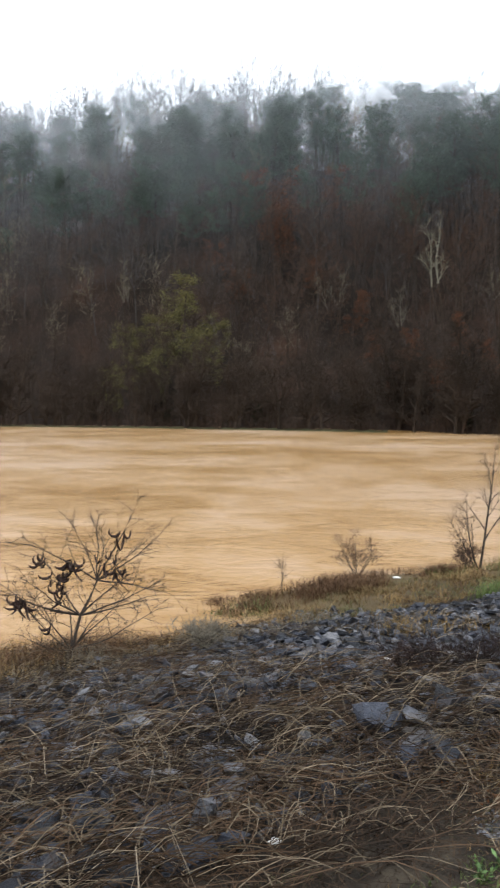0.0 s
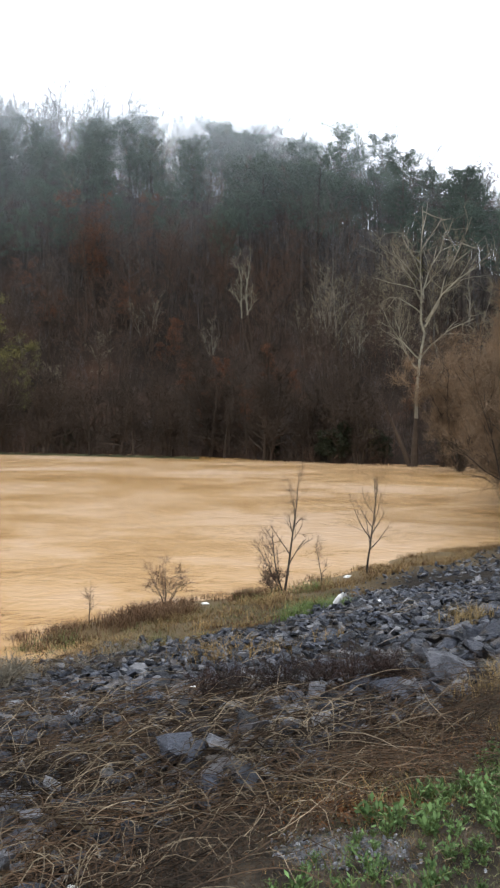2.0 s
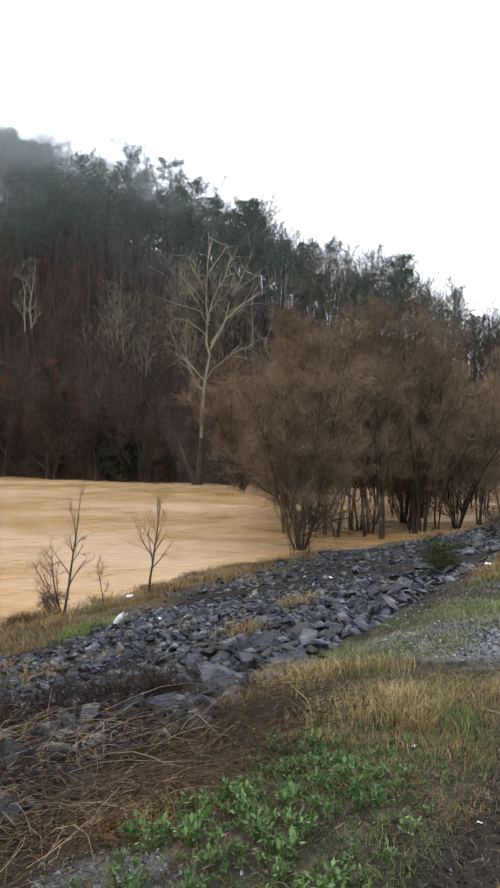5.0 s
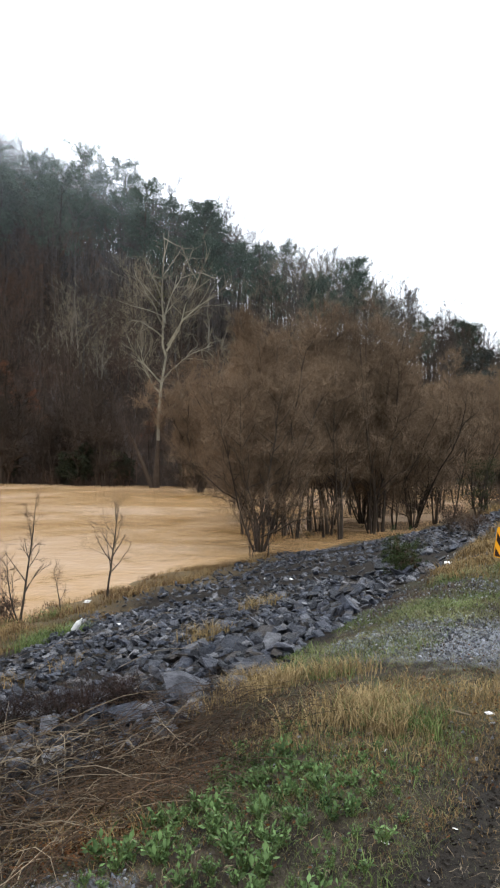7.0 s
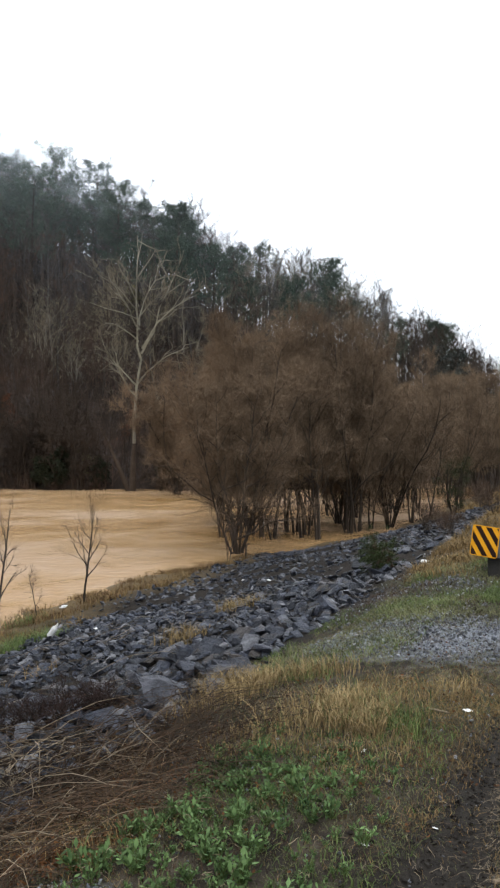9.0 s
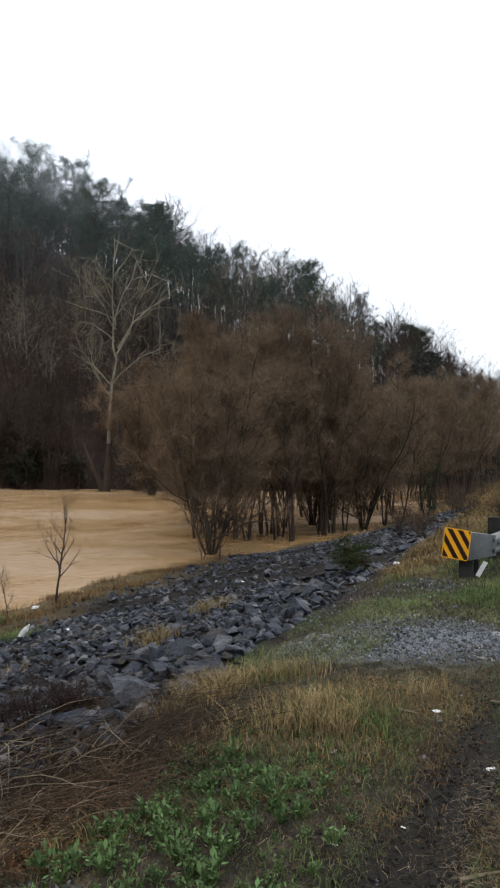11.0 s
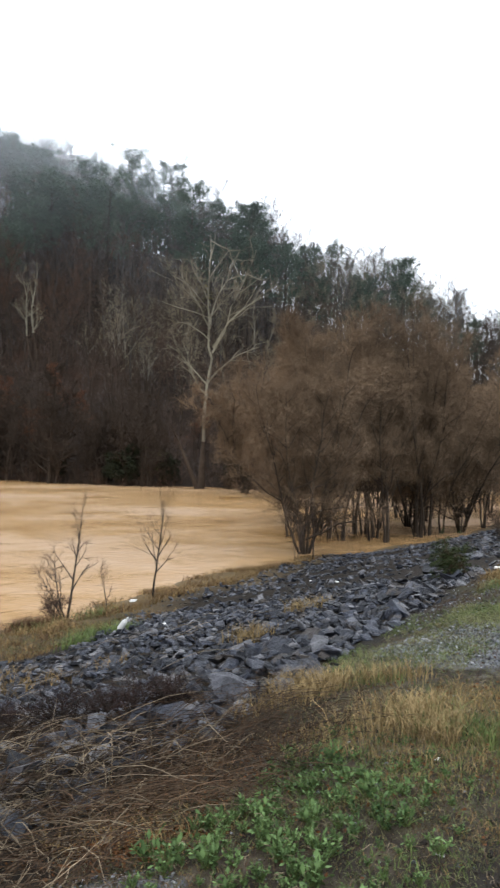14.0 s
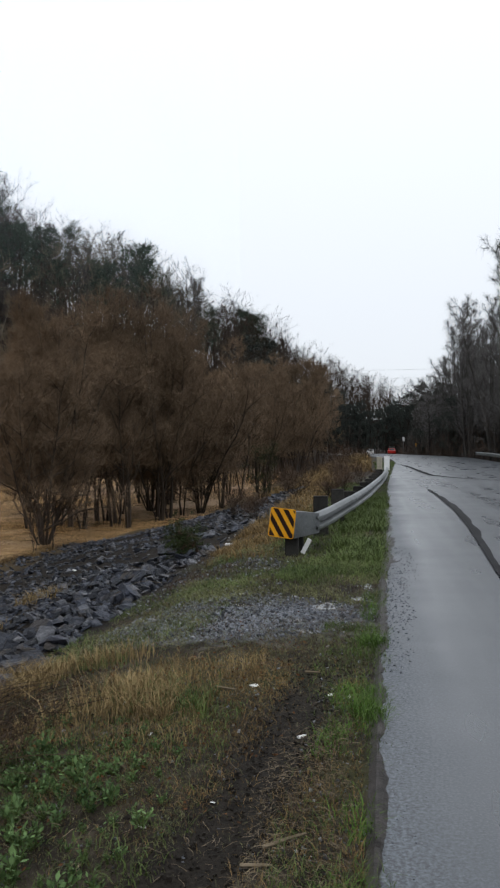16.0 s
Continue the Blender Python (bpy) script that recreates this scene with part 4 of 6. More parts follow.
# the great pale sycamore
def sycamore(seed):
    rng = np.random.default_rng(seed)
    wood, fine = Build(), Build()
    low = np.array([(0.1, 0, -0.4), (0.2, 0, 3), (0.3, 0.1, 5.6), (0.32, 0, 8.2), (0.6, 0, 12.4), (1.1, 0, 15.4)])
    wood.tube(low[:3], [0.46, 0.34, 0.20], 8, 2)
    wood.tube(low[2:4], [0.20, 0.18], 8, 1)
    wood.tube(low[3:], [0.18, 0.14, 0.12], 8, 0)
    side = bough(rng, (-0.15, 0.1, -0.4), (-0.34, 0, 1), 8.6, 8, 0.06, 0.02)
    wood.tube(side, np.linspace(0.36, 0.04, 9), 7, 2)
    for v in np.linspace(0.35, 0.95, 9):
        q, d = along(side, v)
        wood.tube(bough(rng, q, d + rng.normal(size=3) * 0.7, 2.6 * (1.2 - v), 4, 0.2, 0.05), [0.05, 0.035, 0.025, 0.018, 0.01], 4, 2)
    twp, twd = [], []
    # limbs: height and offset of the fork, lean in degrees at the fork and at the tip, length, radius
    limbs = [(11.2, 0.45, -46, 8, 6.6, 0.14), (12.3, 0.6, -44, -30, 6.8, 0.15), (12.4, 0.65, 38, 66, 8.4, 0.16), (15.2, 1.1, -7, -2, 15.6, 0.19), (19.2, 0.9, 8, 24, 10.6, 0.12),
             (16.0, 1.15, 27, 23, 13.8, 0.15), (16.6, 1.2, 33, 66, 11.0, 0.15), (20.4, 1.0, 38, 44, 5.0, 0.09), (17.4, 0.85, -48, -80, 5.0, 0.11), (18.8, 0.9, -22, -40, 7.0, 0.11),
             (21.5, 0.85, -30, -16, 6.0, 0.08), (8.4, 0.4, 52, 38, 4.4, 0.07)]
    mains = []
    for z0, x0, a0, a1, L, r in limbs:
        at, pts, deep = np.array([x0, 0.0, z0]), [], rng.normal() * 0.25
        for a in np.linspace(a0, a1, 9):
            pts.append(at)
            t = radians(a + rng.normal() * 7)
            at = at + np.array([math.sin(t), deep, math.cos(t)]) * L * 0.90 / 9
        mains.append((np.array(pts + [at]), L, 0.68 * r))
    for Q, L, r in mains:
        wood.tube(Q, r * np.linspace(1, 0.18, 10) + 0.01, 6, 0)
        for j in range(6):
            v = 0.25 + 0.74 * (j + rng.uniform(0, 1)) / 6
            q, d = along(Q, min(v, 0.99))
            S = bough(rng, q, d + rng.normal(size=3) * 0.6, L * 0.40 * (1.25 - 0.7 * v), 3, 0.27, 0.08)
            wood.tube(S, r * 0.38 * np.array([1, 0.7, 0.45, 0.2]) + 0.008, 4, 0)
            for _ in range(2):
                x, xd = along(S, rng.uniform(0.2, 0.98))
                T = bough(rng, x, xd + rng.normal(size=3) * 0.6, rng.uniform(0.8, 1.7), 2, 0.2, 0.1)
                wood.tube(T, [0.03, 0.02, 0.01], 3, 1)
                for _ in range(4):
                    y, yd = along(T, rng.uniform(0.2, 0.98))
                    twp.append(y)
                    twd.append(unit(yd + rng.normal(size=3) * 0.6) * rng.uniform(0.4, 0.9))
    fine.blades(twp, twd, np.full(len(twp), 0.03), 0, rng)
    return wood, fine


def pale_tree_thing(m, label, made, group="", skin=(BARK_PALE, TWIG_PALE)):
    root = new("sycamore_tree")
    tagged(root, label, "tree", group)
    if group:
        # the lower third of the stems takes the dark colour
        V, F, I = made[0].arrays()
        high = V[F][:, :, 2].mean(1)
        made[0].V, made[0].F, made[0].I = [V], [F], [np.where(high < 0.36 * high.max(), 2, I)]
    part("trunk", made[0], [*skin, TWIG_DARK], root, "mottled pale bark")
    part("crown", made[1], [skin[1]], root)
    root.matrix_basis = m
    return root


pale_tree_thing(stand(-43.4, 73.0, 0.943, 32, 0, floor=WATER_Z - 0.1), "tall white-barked sycamore standing in flood water", sycamore(7))
for i, (b, s, k, sd, wide) in enumerate([(42.8, 0.30, 0.88, 8, 4.2), (36.7, 0.25, 0.80, 9, 9.0), (35.0, 0.22, 0.62, 10, 7.0), (26.8, 0.38, 0.80, 12, 2.0), (65.7, 0.28, 0.70, 13, 3.6), (58.5, 0.14, 0.52, 14, 4.0), (45.6, 0.22, 0.50, 15, 4.0), (50.4, 0.26, 0.54, 16, 8.0), (38.4, 0.30, 0.56, 17, 4.6)]):
    made = bare_tree(400 + sd, 20, 0.20, 2, 0.34, 9, 6, 3 if sd == 8 else 7, wide, 1.1, 0.04, 0.16, 0.24, 6, 1.1, 1.3)
    pale_tree_thing(stand(*at_bearing(b, s), k, 57 * i), "pale grey-barked leafless tree on the hillside", made, "pale trees on the hill", (BARK_PALE if sd == 8 else BARK_FAWN, HILL_TAN))

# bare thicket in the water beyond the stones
# the last two are the same willow with light put into the twig colour
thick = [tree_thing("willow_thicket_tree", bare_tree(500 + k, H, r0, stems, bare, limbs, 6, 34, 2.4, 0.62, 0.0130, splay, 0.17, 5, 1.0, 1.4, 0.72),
                     [BARK_WILLOW, TWIG_WILLOW if k < 4 else TWIG_WILLOW_LIT], "leafless brown willow standing in flood water" if k < 4 else "leafless brown willow at the river bank, twigs coloured brighter to look lit", "tree", "bare trees in the water")
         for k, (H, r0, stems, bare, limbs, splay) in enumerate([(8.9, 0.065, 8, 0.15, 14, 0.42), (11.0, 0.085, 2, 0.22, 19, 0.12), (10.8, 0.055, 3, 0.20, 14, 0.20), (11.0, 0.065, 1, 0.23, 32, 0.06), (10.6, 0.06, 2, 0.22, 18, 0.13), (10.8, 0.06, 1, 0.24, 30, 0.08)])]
spots = [(0, stand(-11.4, 27.7, 1.0, 30, floor=WATER_Z - 0.2)), (1, stand(-10.0, 33.6, 1.0, 80, floor=WATER_Z - 0.2)), (2, stand(-9.4, 36.8, 1.05, 10, floor=WATER_Z - 0.2)),
         (0, stand(-35.3, 68.3, 1.45, 110, floor=WATER_Z - 0.2)), (2, stand(-31.5, 67.0, 1.3, 60, floor=WATER_Z - 0.2)), (1, stand(-27.0, 62.0, 1.2, 200, floor=WATER_Z - 0.2)), (0, stand(-18.0, 41.0, 1.0, 260, floor=WATER_Z - 0.2)), (2, stand(-11.9, 33.0, 0.98, 140, floor=WATER_Z - 0.2)), (2, stand(-13.6, 36.0, 1.0, 310, floor=WATER_Z - 0.2))]
for i in range(104):
    y = 33 + 67 * ((i + TR.uniform(0, 1)) / 104) ** 1.1
    edge = np.interp(y, [28, 45, 60, 75, 88, 100], [-10.2, -7.6, -4.8, -3.2, -4.2, -9.0])
    x = edge - TR.uniform(0, 1) ** 1.3 * np.interp(y, [34, 60, 110], [7, 14, 22])
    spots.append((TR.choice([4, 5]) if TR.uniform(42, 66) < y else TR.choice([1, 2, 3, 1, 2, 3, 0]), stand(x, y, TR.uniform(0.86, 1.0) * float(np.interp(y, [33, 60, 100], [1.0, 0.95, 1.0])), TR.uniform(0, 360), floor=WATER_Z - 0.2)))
put_copies(thick, spots)
green = tree_thing("cedar_tree", leafy_tree(345, 4.6, 1.3, 0.09, 16, 0.16, 0.05, 0.3), [BARK_DARK, TWIG_BROWN, CEDAR], "young green cedar among the bare riverside trees", "tree")
green.matrix_basis = stand(-5.4, 44, 0.68, 0, floor=WATER_Z)

# trees on the far side of the road, distance haze put into their pale twig colour
right = [tree_thing("roadside_tree", bare_tree(520 + k, 18 + 2 * k, 0.20, 2, 0.10, 16, 6, 20, 3.8, 0.9, 0.022, 0.12, 0.2, 6, 1.1, 1.2, 0.6), [BARK_GREY, TWIG_HAZE], "tall leafless tree beside the road, haze put into its grey twigs", "tree", "trees across the road") for k in range(3)]
spots = []
for i in range(64):
    y = 60 + 55 * (i + TR.uniform(0, 1)) / 64
    x = max(float(road_right(y)) + 1.5, 0.062 * y) + TR.uniform(0, 1) ** 1.3 * 14
    spots.append((i % 3, stand(x, y, TR.uniform(0.66, 0.88) * float(np.interp(x / y, [0.06, 0.11, 0.16], [0.52, 0.85, 1.0])), TR.uniform(0, 360))))
put_copies(right, spots)
vine_clad = [tree_thing("evergreen_tree", leafy_tree(540 + k, 10 + 2 * k, 2.6, 0.16, 30, 0.26, 0.04, 0.5, 190, 0.55), [BARK_DARK, TWIG_GREY, IVY], "dark ivy-clad tree beside the road", "tree", "dark trees across the road") for k in range(2)]
spots = []
for i in range(54):
    y = 61 + 50 * (i + TR.uniform(0, 1)) / 54
    x = max(float(road_right(y)) + 2.0, 0.066 * y) + TR.uniform(0, 1) * 12
    spots.append((i % 2, stand(x, y, TR.uniform(0.45, 0.72) * float(np.interp(x / y, [0.06, 0.12], [0.6, 1.0])), TR.uniform(0, 360))))
for i in range(84):
    b, y = TR.uniform(-5.5, 8.5), TR.uniform(112, 150)
    tall = float(np.interp(b, [-5.5, -3, -1.5, -0.6, 2.5, 5, 8.5], [12, 10, 8, 8, 12, 15, 17])) * y / 122
    spots.append((i % 2, stand(-y * math.tan(radians(b)), y, tall / (10.5 + 2 * (i % 2)) * TR.uniform(0.55, 1.0), TR.uniform(0, 360))))
put_copies(vine_clad, spots)


# low mist hanging along the wooded ridge
def mist_material(thick):
    m, nt, bsdf, link = shader("mist")
    pos = place_node(nt)
    sep = nt.nodes.new("ShaderNodeSeparateXYZ")
    link(pos, sep.inputs[0])
    soft = noise_node(nt, pos, 0.022, 4, 0.5)
    rise = math_node(nt, "MULTIPLY", math_node(nt, "MULTIPLY_ADD", sep.outputs[2], 0.018, -0.27, True), math_node(nt, "MULTIPLY_ADD", sep.outputs[2], -0.045, 4.25, True))
    away = math_node(nt, "MULTIPLY_ADD", sep.outputs[0], -0.0088, -0.02, True)
    a = math_node(nt, "MULTIPLY", math_node(nt, "MULTIPLY", rise, away), math_node(nt, "MULTIPLY_ADD", soft, 1.6, -0.1, True))
    clear = nt.nodes.new("ShaderNodeBsdfTransparent")
    # droplets scatter the whole sky's light, whichever way the veil stands
    here, through_veil = nt.nodes.new("ShaderNodeBsdfDiffuse"), nt.nodes.new("ShaderNodeBsdfTranslucent")
    white = nt.nodes.new("ShaderNodeAddShader")
    for node, way, slot in ((here, 1.0, 0), (through_veil, -1.0, 1)):
        node.inputs["Color"].default_value = (0.88, 0.94, 1.0, 1)
        up = nt.nodes.new("ShaderNodeCombineXYZ")
        up.inputs[2].default_value = way
        link(up.outputs[0], node.inputs["Normal"])
        link(node.outputs[0], white.inputs[slot])
    both = nt.nodes.new("ShaderNodeMixShader")
    link(math_node(nt, "MULTIPLY", a, thick), both.inputs[0])
    link(clear.outputs[0], both.inputs[1])
    link(white.outputs[0], both.inputs[2])
    link(both.outputs[0], nt.nodes["Material Output"].inputs["Surface"])
    return m


for k, (s, thick) in enumerate(((0.40, 0.09), (0.66, 0.15), (0.88, 0.26), (1.05, 0.40))):
    MIST = mist_material(thick)
    bs, hs = np.linspace(9, 84, 60), np.linspace(0, 1, 12)
    B, Hh = np.meshgrid(bs, hs, indexing="xy")
    R = lerp(B, 1) + s * (lerp(B, 2) - lerp(B, 1)) + 3 * np.sin(B * 0.5 + k)
    X, Y = -R * np.sin(np.radians(B)), R * np.cos(np.radians(B))
    Z = 12 + 86 * Hh
    n = len(bs)
    i, j = np.meshgrid(np.arange(len(hs) - 1), np.arange(n - 1), indexing="ij")
    pp = (i * n + j).ravel()
    veil = new("mist", np_mesh("mist", np.stack([X, Y, Z], -1).reshape(-1, 3), np.concatenate([np.stack([pp, pp + 1, pp + n + 1], -1), np.stack([pp, pp + n + 1, pp + n], -1)]), [MIST], smooth=True))
    veil.visible_shadow = False
    tagged(veil, "thin white mist hanging over the wooded ridge", "mist", "veils of mist", "stuff")


# ---- guardrail with its striped end ----
def sweep(b, path, profile, slot=0):
    """Sweeps a closed profile of (offset across, height) along a level path."""
    P = np.array([(x, y, 0) for x, y in path], float)
    T = np.gradient(P, axis=0)
    N = np.stack([T[:, 1], -T[:, 0], 0 * T[:, 0]], -1)
    N /= np.linalg.norm(N, axis=1)[:, None]
    prof = np.array(profile, float)
    m = len(prof)
    V = (P[:, None, :] + N[:, None, :] * prof[None, :, 0:1] + np.array([0, 0, 1.0]) * prof[None, :, 1:2]).reshape(-1, 3)
    i, j = np.meshgrid(np.arange(len(P) - 1), np.arange(m), indexing="ij")
    p, q = (i * m + j).ravel(), (i * m + (j + 1) % m).ravel()
    F = np.concatenate([np.stack([p, p + m, q + m], -1), np.stack([p, q + m, q], -1)])
    b.add(V, F, slot)


def rail_x(y):
    return np.interp(y, [10.9, 11.75, 12.5, 13.4, 15, 17, 18.6, 21.6, 25, 28, 31.5], [-0.32, -0.15, -0.05, 0.05, 0.23, 0.43, 0.57, 0.79, 1.0, 1.15, 1.30])


def w_beam():
    front = [(0.0, 0.28), (0.035, 0.288), (0.085, 0.33), (0.085, 0.365), (0.01, 0.403), (0.01, 0.432), (0.085, 0.47), (0.085, 0.505), (0.035, 0.547), (0.0, 0.555)]
    return front + [(o - 0.008, z) for o, z in reversed(front)]


def guardrail():
    root = new("guardrail")
    tagged(root, "galvanised steel guardrail flaring away from the road with a striped end", "guardrail")
    cuts = [11.28, 14.8, 18.6, 22.4, 26.2, 31.4]
    for k, (a, c) in enumerate(zip(cuts, cuts[1:])):
        b = Build()
        ys = np.linspace(a - (0.12 if k else 0), c, 14)
        off = 0.006 * (k % 2)
        sweep(b, [(rail_x(y) + off, y) for y in ys], w_beam())
        beam = part("beam", b, [STEEL], root)
        if k == 0:
            continue
        bolts = Build()
        for z in (0.348, 0.488):
            for dy in (0.06, 0.18):
                x = rail_x(a + dy) + 0.088 + off
                bolts.tube([(x, a + dy, z), (x + 0.016, a + dy, z)], [0.016, 0.012], 6, 0, True)
        part("bolts", bolts, [STEEL], beam)
    for i, y in enumerate(np.arange(11.4, 31, 1.9)):
        x = rail_x(y)
        g = float(land(x - 0.2, y))
        b = Build()
        box(b, (x - 0.40, y - 0.09, g - 0.25), (x - 0.16, y + 0.09, 0.38 if i == 0 else 0.66 if i < 3 else 0.5), 0, 0.012)
        post = part("post", b, [POSTWOOD], root, "dark weathered timber post")
        b = Build()
        box(b, (x - 0.16, y - 0.07, 0.29), (x - 0.008, y + 0.07, 0.47), 0, 0.01)
        part("block", b, [POSTWOOD], post)
    # end box, tapering back from the plate to the beam
    b = Build()
    x0, x1, y0, y1 = -0.80, -0.455, 10.86, 11.32
    V = [(x0, y0, 0.29), (x1, y0, 0.25), (x1, y0, 0.62), (x0, y0, 0.665), (rail_x(y1) - 0.05, y1, 0.28), (rail_x(y1) + 0.09, y1, 0.28), (rail_x(y1) + 0.09, y1, 0.557), (rail_x(y1) - 0.05, y1, 0.557)]
    b.add(V, [(0, 1, 2), (0, 2, 3), (1, 5, 6), (1, 6, 2), (3, 2, 6), (3, 6, 7), (0, 3, 7), (0, 7, 4), (0, 4, 5), (0, 5, 1), (4, 7, 6), (4, 6, 5)])
    part("end_box", b, [STEEL], root, "tapering steel end box")
    # plate with rounded corners, black bars running down to the right
    b = Build()
    w, h, r = 0.35, 0.40, 0.03
    ring = []
    for cx, cz, a0 in ((w / 2 - r, h / 2 - r, 0), (-w / 2 + r, h / 2 - r, 90), (-w / 2 + r, -h / 2 + r, 180), (w / 2 - r, -h / 2 + r, 270)):
        ring += [(cx + r * math.cos(radians(a0 + k)), cz + r * math.sin(radians(a0 + k))) for k in (0, 30, 60, 90)]
    m = len(ring)
    V = [(x, -0.004, z) for x, z in ring] + [(x, 0.0, z) for x, z in ring]
    F = [(0, i, i + 1) for i in range(1, m - 1)] + [(m, m + i + 1, m + i) for i in range(1, m - 1)]
    for i in range(m):
        F += [(i, m + i, m + (i + 1) % m), (i, m + (i + 1) % m, (i + 1) % m)]
    b.add(V, F)
    plate = part("marker_plate", b, [YELLOW], root, "yellow plate with black diagonal bars", m=pose(-0.622, 10.85, 0.462, 0, 7, -4))
    for k in range(-3, 4):
        c = k * 0.112 + 0.02
        poly = [(c - 0.030, -1), (c + 0.030, -1), (c + 0.030, 1), (c - 0.030, 1)]
        turned = [(x * math.cos(0.61) + z * math.sin(0.61) * -1, x * math.sin(0.61) + z * math.cos(0.61)) for x, z in poly]
        for axis, lim, sg in ((0, w / 2 - 0.012, 1), (0, w / 2 - 0.012, -1), (1, h / 2 - 0.012, 1), (1, h / 2 - 0.012, -1)):
            out = []
            for i in range(len(turned)):
                p, q = turned[i], turned[(i + 1) % len(turned)]
                a, e = lim - sg * p[axis], lim - sg * q[axis]
                if a >= 0:
                    out.append(p)
                if a * e < 0:
                    f = a / (a - e)
                    out.append((p[0] + (q[0] - p[0]) * f, p[1] + (q[1] - p[1]) * f))
            turned = out
        if len(turned) < 3:
            continue
        b = Build()
        m = len(turned)
        V = [(x, -0.0065, z) for x, z in turned] + [(x, -0.0045, z) for x, z in turned]
        F = [(0, i, i + 1) for i in range(1, m - 1)]
        for i in range(m):
            F += [(i, m + i, m + (i + 1) % m), (i, m + (i + 1) % m, (i + 1) % m)]
        b.add(V, F)
        part("bar", b, [BLACKP], plate)
    b = Build()
    box(b, (-0.60, 10.95, float(land(-0.5, 11)) - 0.2), (-0.42, 11.12, 0.30), 0, 0.015)
    part("end_post", b, [POSTWOOD], root, "dark stub post")
    b = Build()
    box(b, (-0.03, -0.012, -0.11), (0.03, 0.012, 0.11), 0, 0.004)
    part("anchor_plate", b, [REFLECT], root, "white slanting anchor plate", m=pose(-0.31, 11.0, 0.13, 0, 28, 0))
    return root


guardrail()


def parapet_end():
    root = new("rail_end_post")
    tagged(root, "pale post with a white delineator plate at the rail", "post")
    g = -0.05
    b = Build()
    box(b, (0.92, 31.9, g - 0.2), (1.14, 32.2, 0.95), 0, 0.03)
    part("post", b, [CONCRETE], root)
    b = Build()
    box(b, (1.20, 31.70, 0.42), (1.42, 31.73, 0.98), 0, 0.004)
    part("plate", b, [REFLECT], root, "white reflective plate")
    b = Build()
    box(b, (1.28, 31.73, g - 0.2), (1.34, 31.79, 0.9), 0, 0.01)
    part("stake", b, [STEEL], root)


parapet_end()


def far_rail():
    root = new("guardrail")
    tagged(root, "low steel guardrail on the far road edge", "guardrail")
    b = Build()
    ys = np.linspace(46, 72, 14)
    sweep(b, [(float(road_right(y)) + 0.4, y) for y in ys], [(-o, z) for o, z in w_beam()])
    part("beam", b, [STEEL], root)
    for y in np.arange(47, 72, 3.8):
        b = Build()
        x = float(road_right(y)) + 0.52
        box(b, (x, y - 0.07, float(land(x, y)) - 0.3), (x + 0.14, y + 0.07, 0.68), 0, 0.01)
        part("post", b, [POSTWOOD], root)


far_rail()


# ---- far vehicles and posts beyond the bend ----
def car(name, paint, m, label):
    root = new(name)
    tagged(root, label, "car")
    body = Build()
    side = [(-2.1, 0.35), (2.1, 0.35), (2.15, 0.75), (1.95, 0.92), (1.0, 1.0), (0.45, 1.42), (-1.1, 1.45), (-1.75, 1.02), (-2.1, 0.95)]
    n = len(side)
    V = [(x, -0.82 if z < 1.1 else -0.62, z) for x, z in side] + [(x, 0.82 if z < 1.1 else 0.62, z) for x, z in side]
    F = [(0, i, i + 1) for i in range(1, n - 1)] + [(n, n + i + 1, n + i) for i in range(1, n - 1)]
    for i in range(n):
        F += [(i, n + i, n + (i + 1) % n), (i, n + (i + 1) % n, (i + 1) % n)]
    body.add(V, F)
    part("body", body, [paint], root)
    for s in (-1, 1):
        g = Build()
        g.add([(0.85, s * 0.80, 1.03), (0.42, s * 0.655, 1.36), (-1.02, s * 0.655, 1.38), (-1.5, s * 0.80, 1.05)], [(0, 1, 2), (0, 2, 3)] if s < 0 else [(0, 2, 1), (0, 3, 2)])
        part("side_window", g, [GLASSDARK], root)
        for x in (-1.3, 1.35):
            w = Build()
            w.tube([(x, s * 0.66, 0.32), (x, s * 0.86, 0.32)], [0.32, 0.32], 14, 0, True)
            wheel = part("wheel", w, [TYRE], root)
            rim = Build()
            rim.tube([(x, s * 0.80, 0.32), (x, s * 0.87, 0.32)], [0.19, 0.17], 10, 0, True)
            part("rim", rim, [STEEL], wheel)
    for x, z0, z1, name2 in ((0.99, 1.02, 1.38, "windscreen"), (-1.77, 1.06, 1.38, "rear_window")):
        g = Build()
        x2 = 0.50 if x > 0 else -1.16
        g.add([(x + 0.01, -0.7, z0), (x + 0.01, 0.7, z0), (x2, 0.58, z1 + 0.03), (x2, -0.58, z1 + 0.03)], [(0, 1, 2), (0, 2, 3)])
        part(name2, g, [GLASSDARK], root)
    root.matrix_basis = m
    return root


car("car", CARRED, stand(3.7, 102.5, 0.58, 90), "small red car on the bend of the road")
car("car", CARWHITE, stand(1.0, 112, 0.6, 90), "white car on the bend of the road")


def sign(x, y, top, plate, label, w=0.5, h=0.6):
    root = new("road_sign")
    tagged(root, label, "sign")
    g = float(land(x, y))
    b = Build()
    b.tube([(x, y, g - 0.2), (x, y, top)], [0.04, 0.035], 6, 0, True)
    part("post", b, [STEEL], root)
    if plate:
        b = Build()
        box(b, (x - w / 2, y - 0.05, top - h), (x + w / 2, y - 0.04, top), 0, 0.002)
        part("plate", b, [plate], root)


sign(-4.2, 95, 3.4, None, "slim grey pole beyond the bend")
sign(5.6, 110, 2.2, REFLECT, "small white road sign beside the far road", 0.3, 0.6)
sign(6.9, 102, 1.3, YELLOW, "orange warning sign beside the far road", 0.35, 0.4)

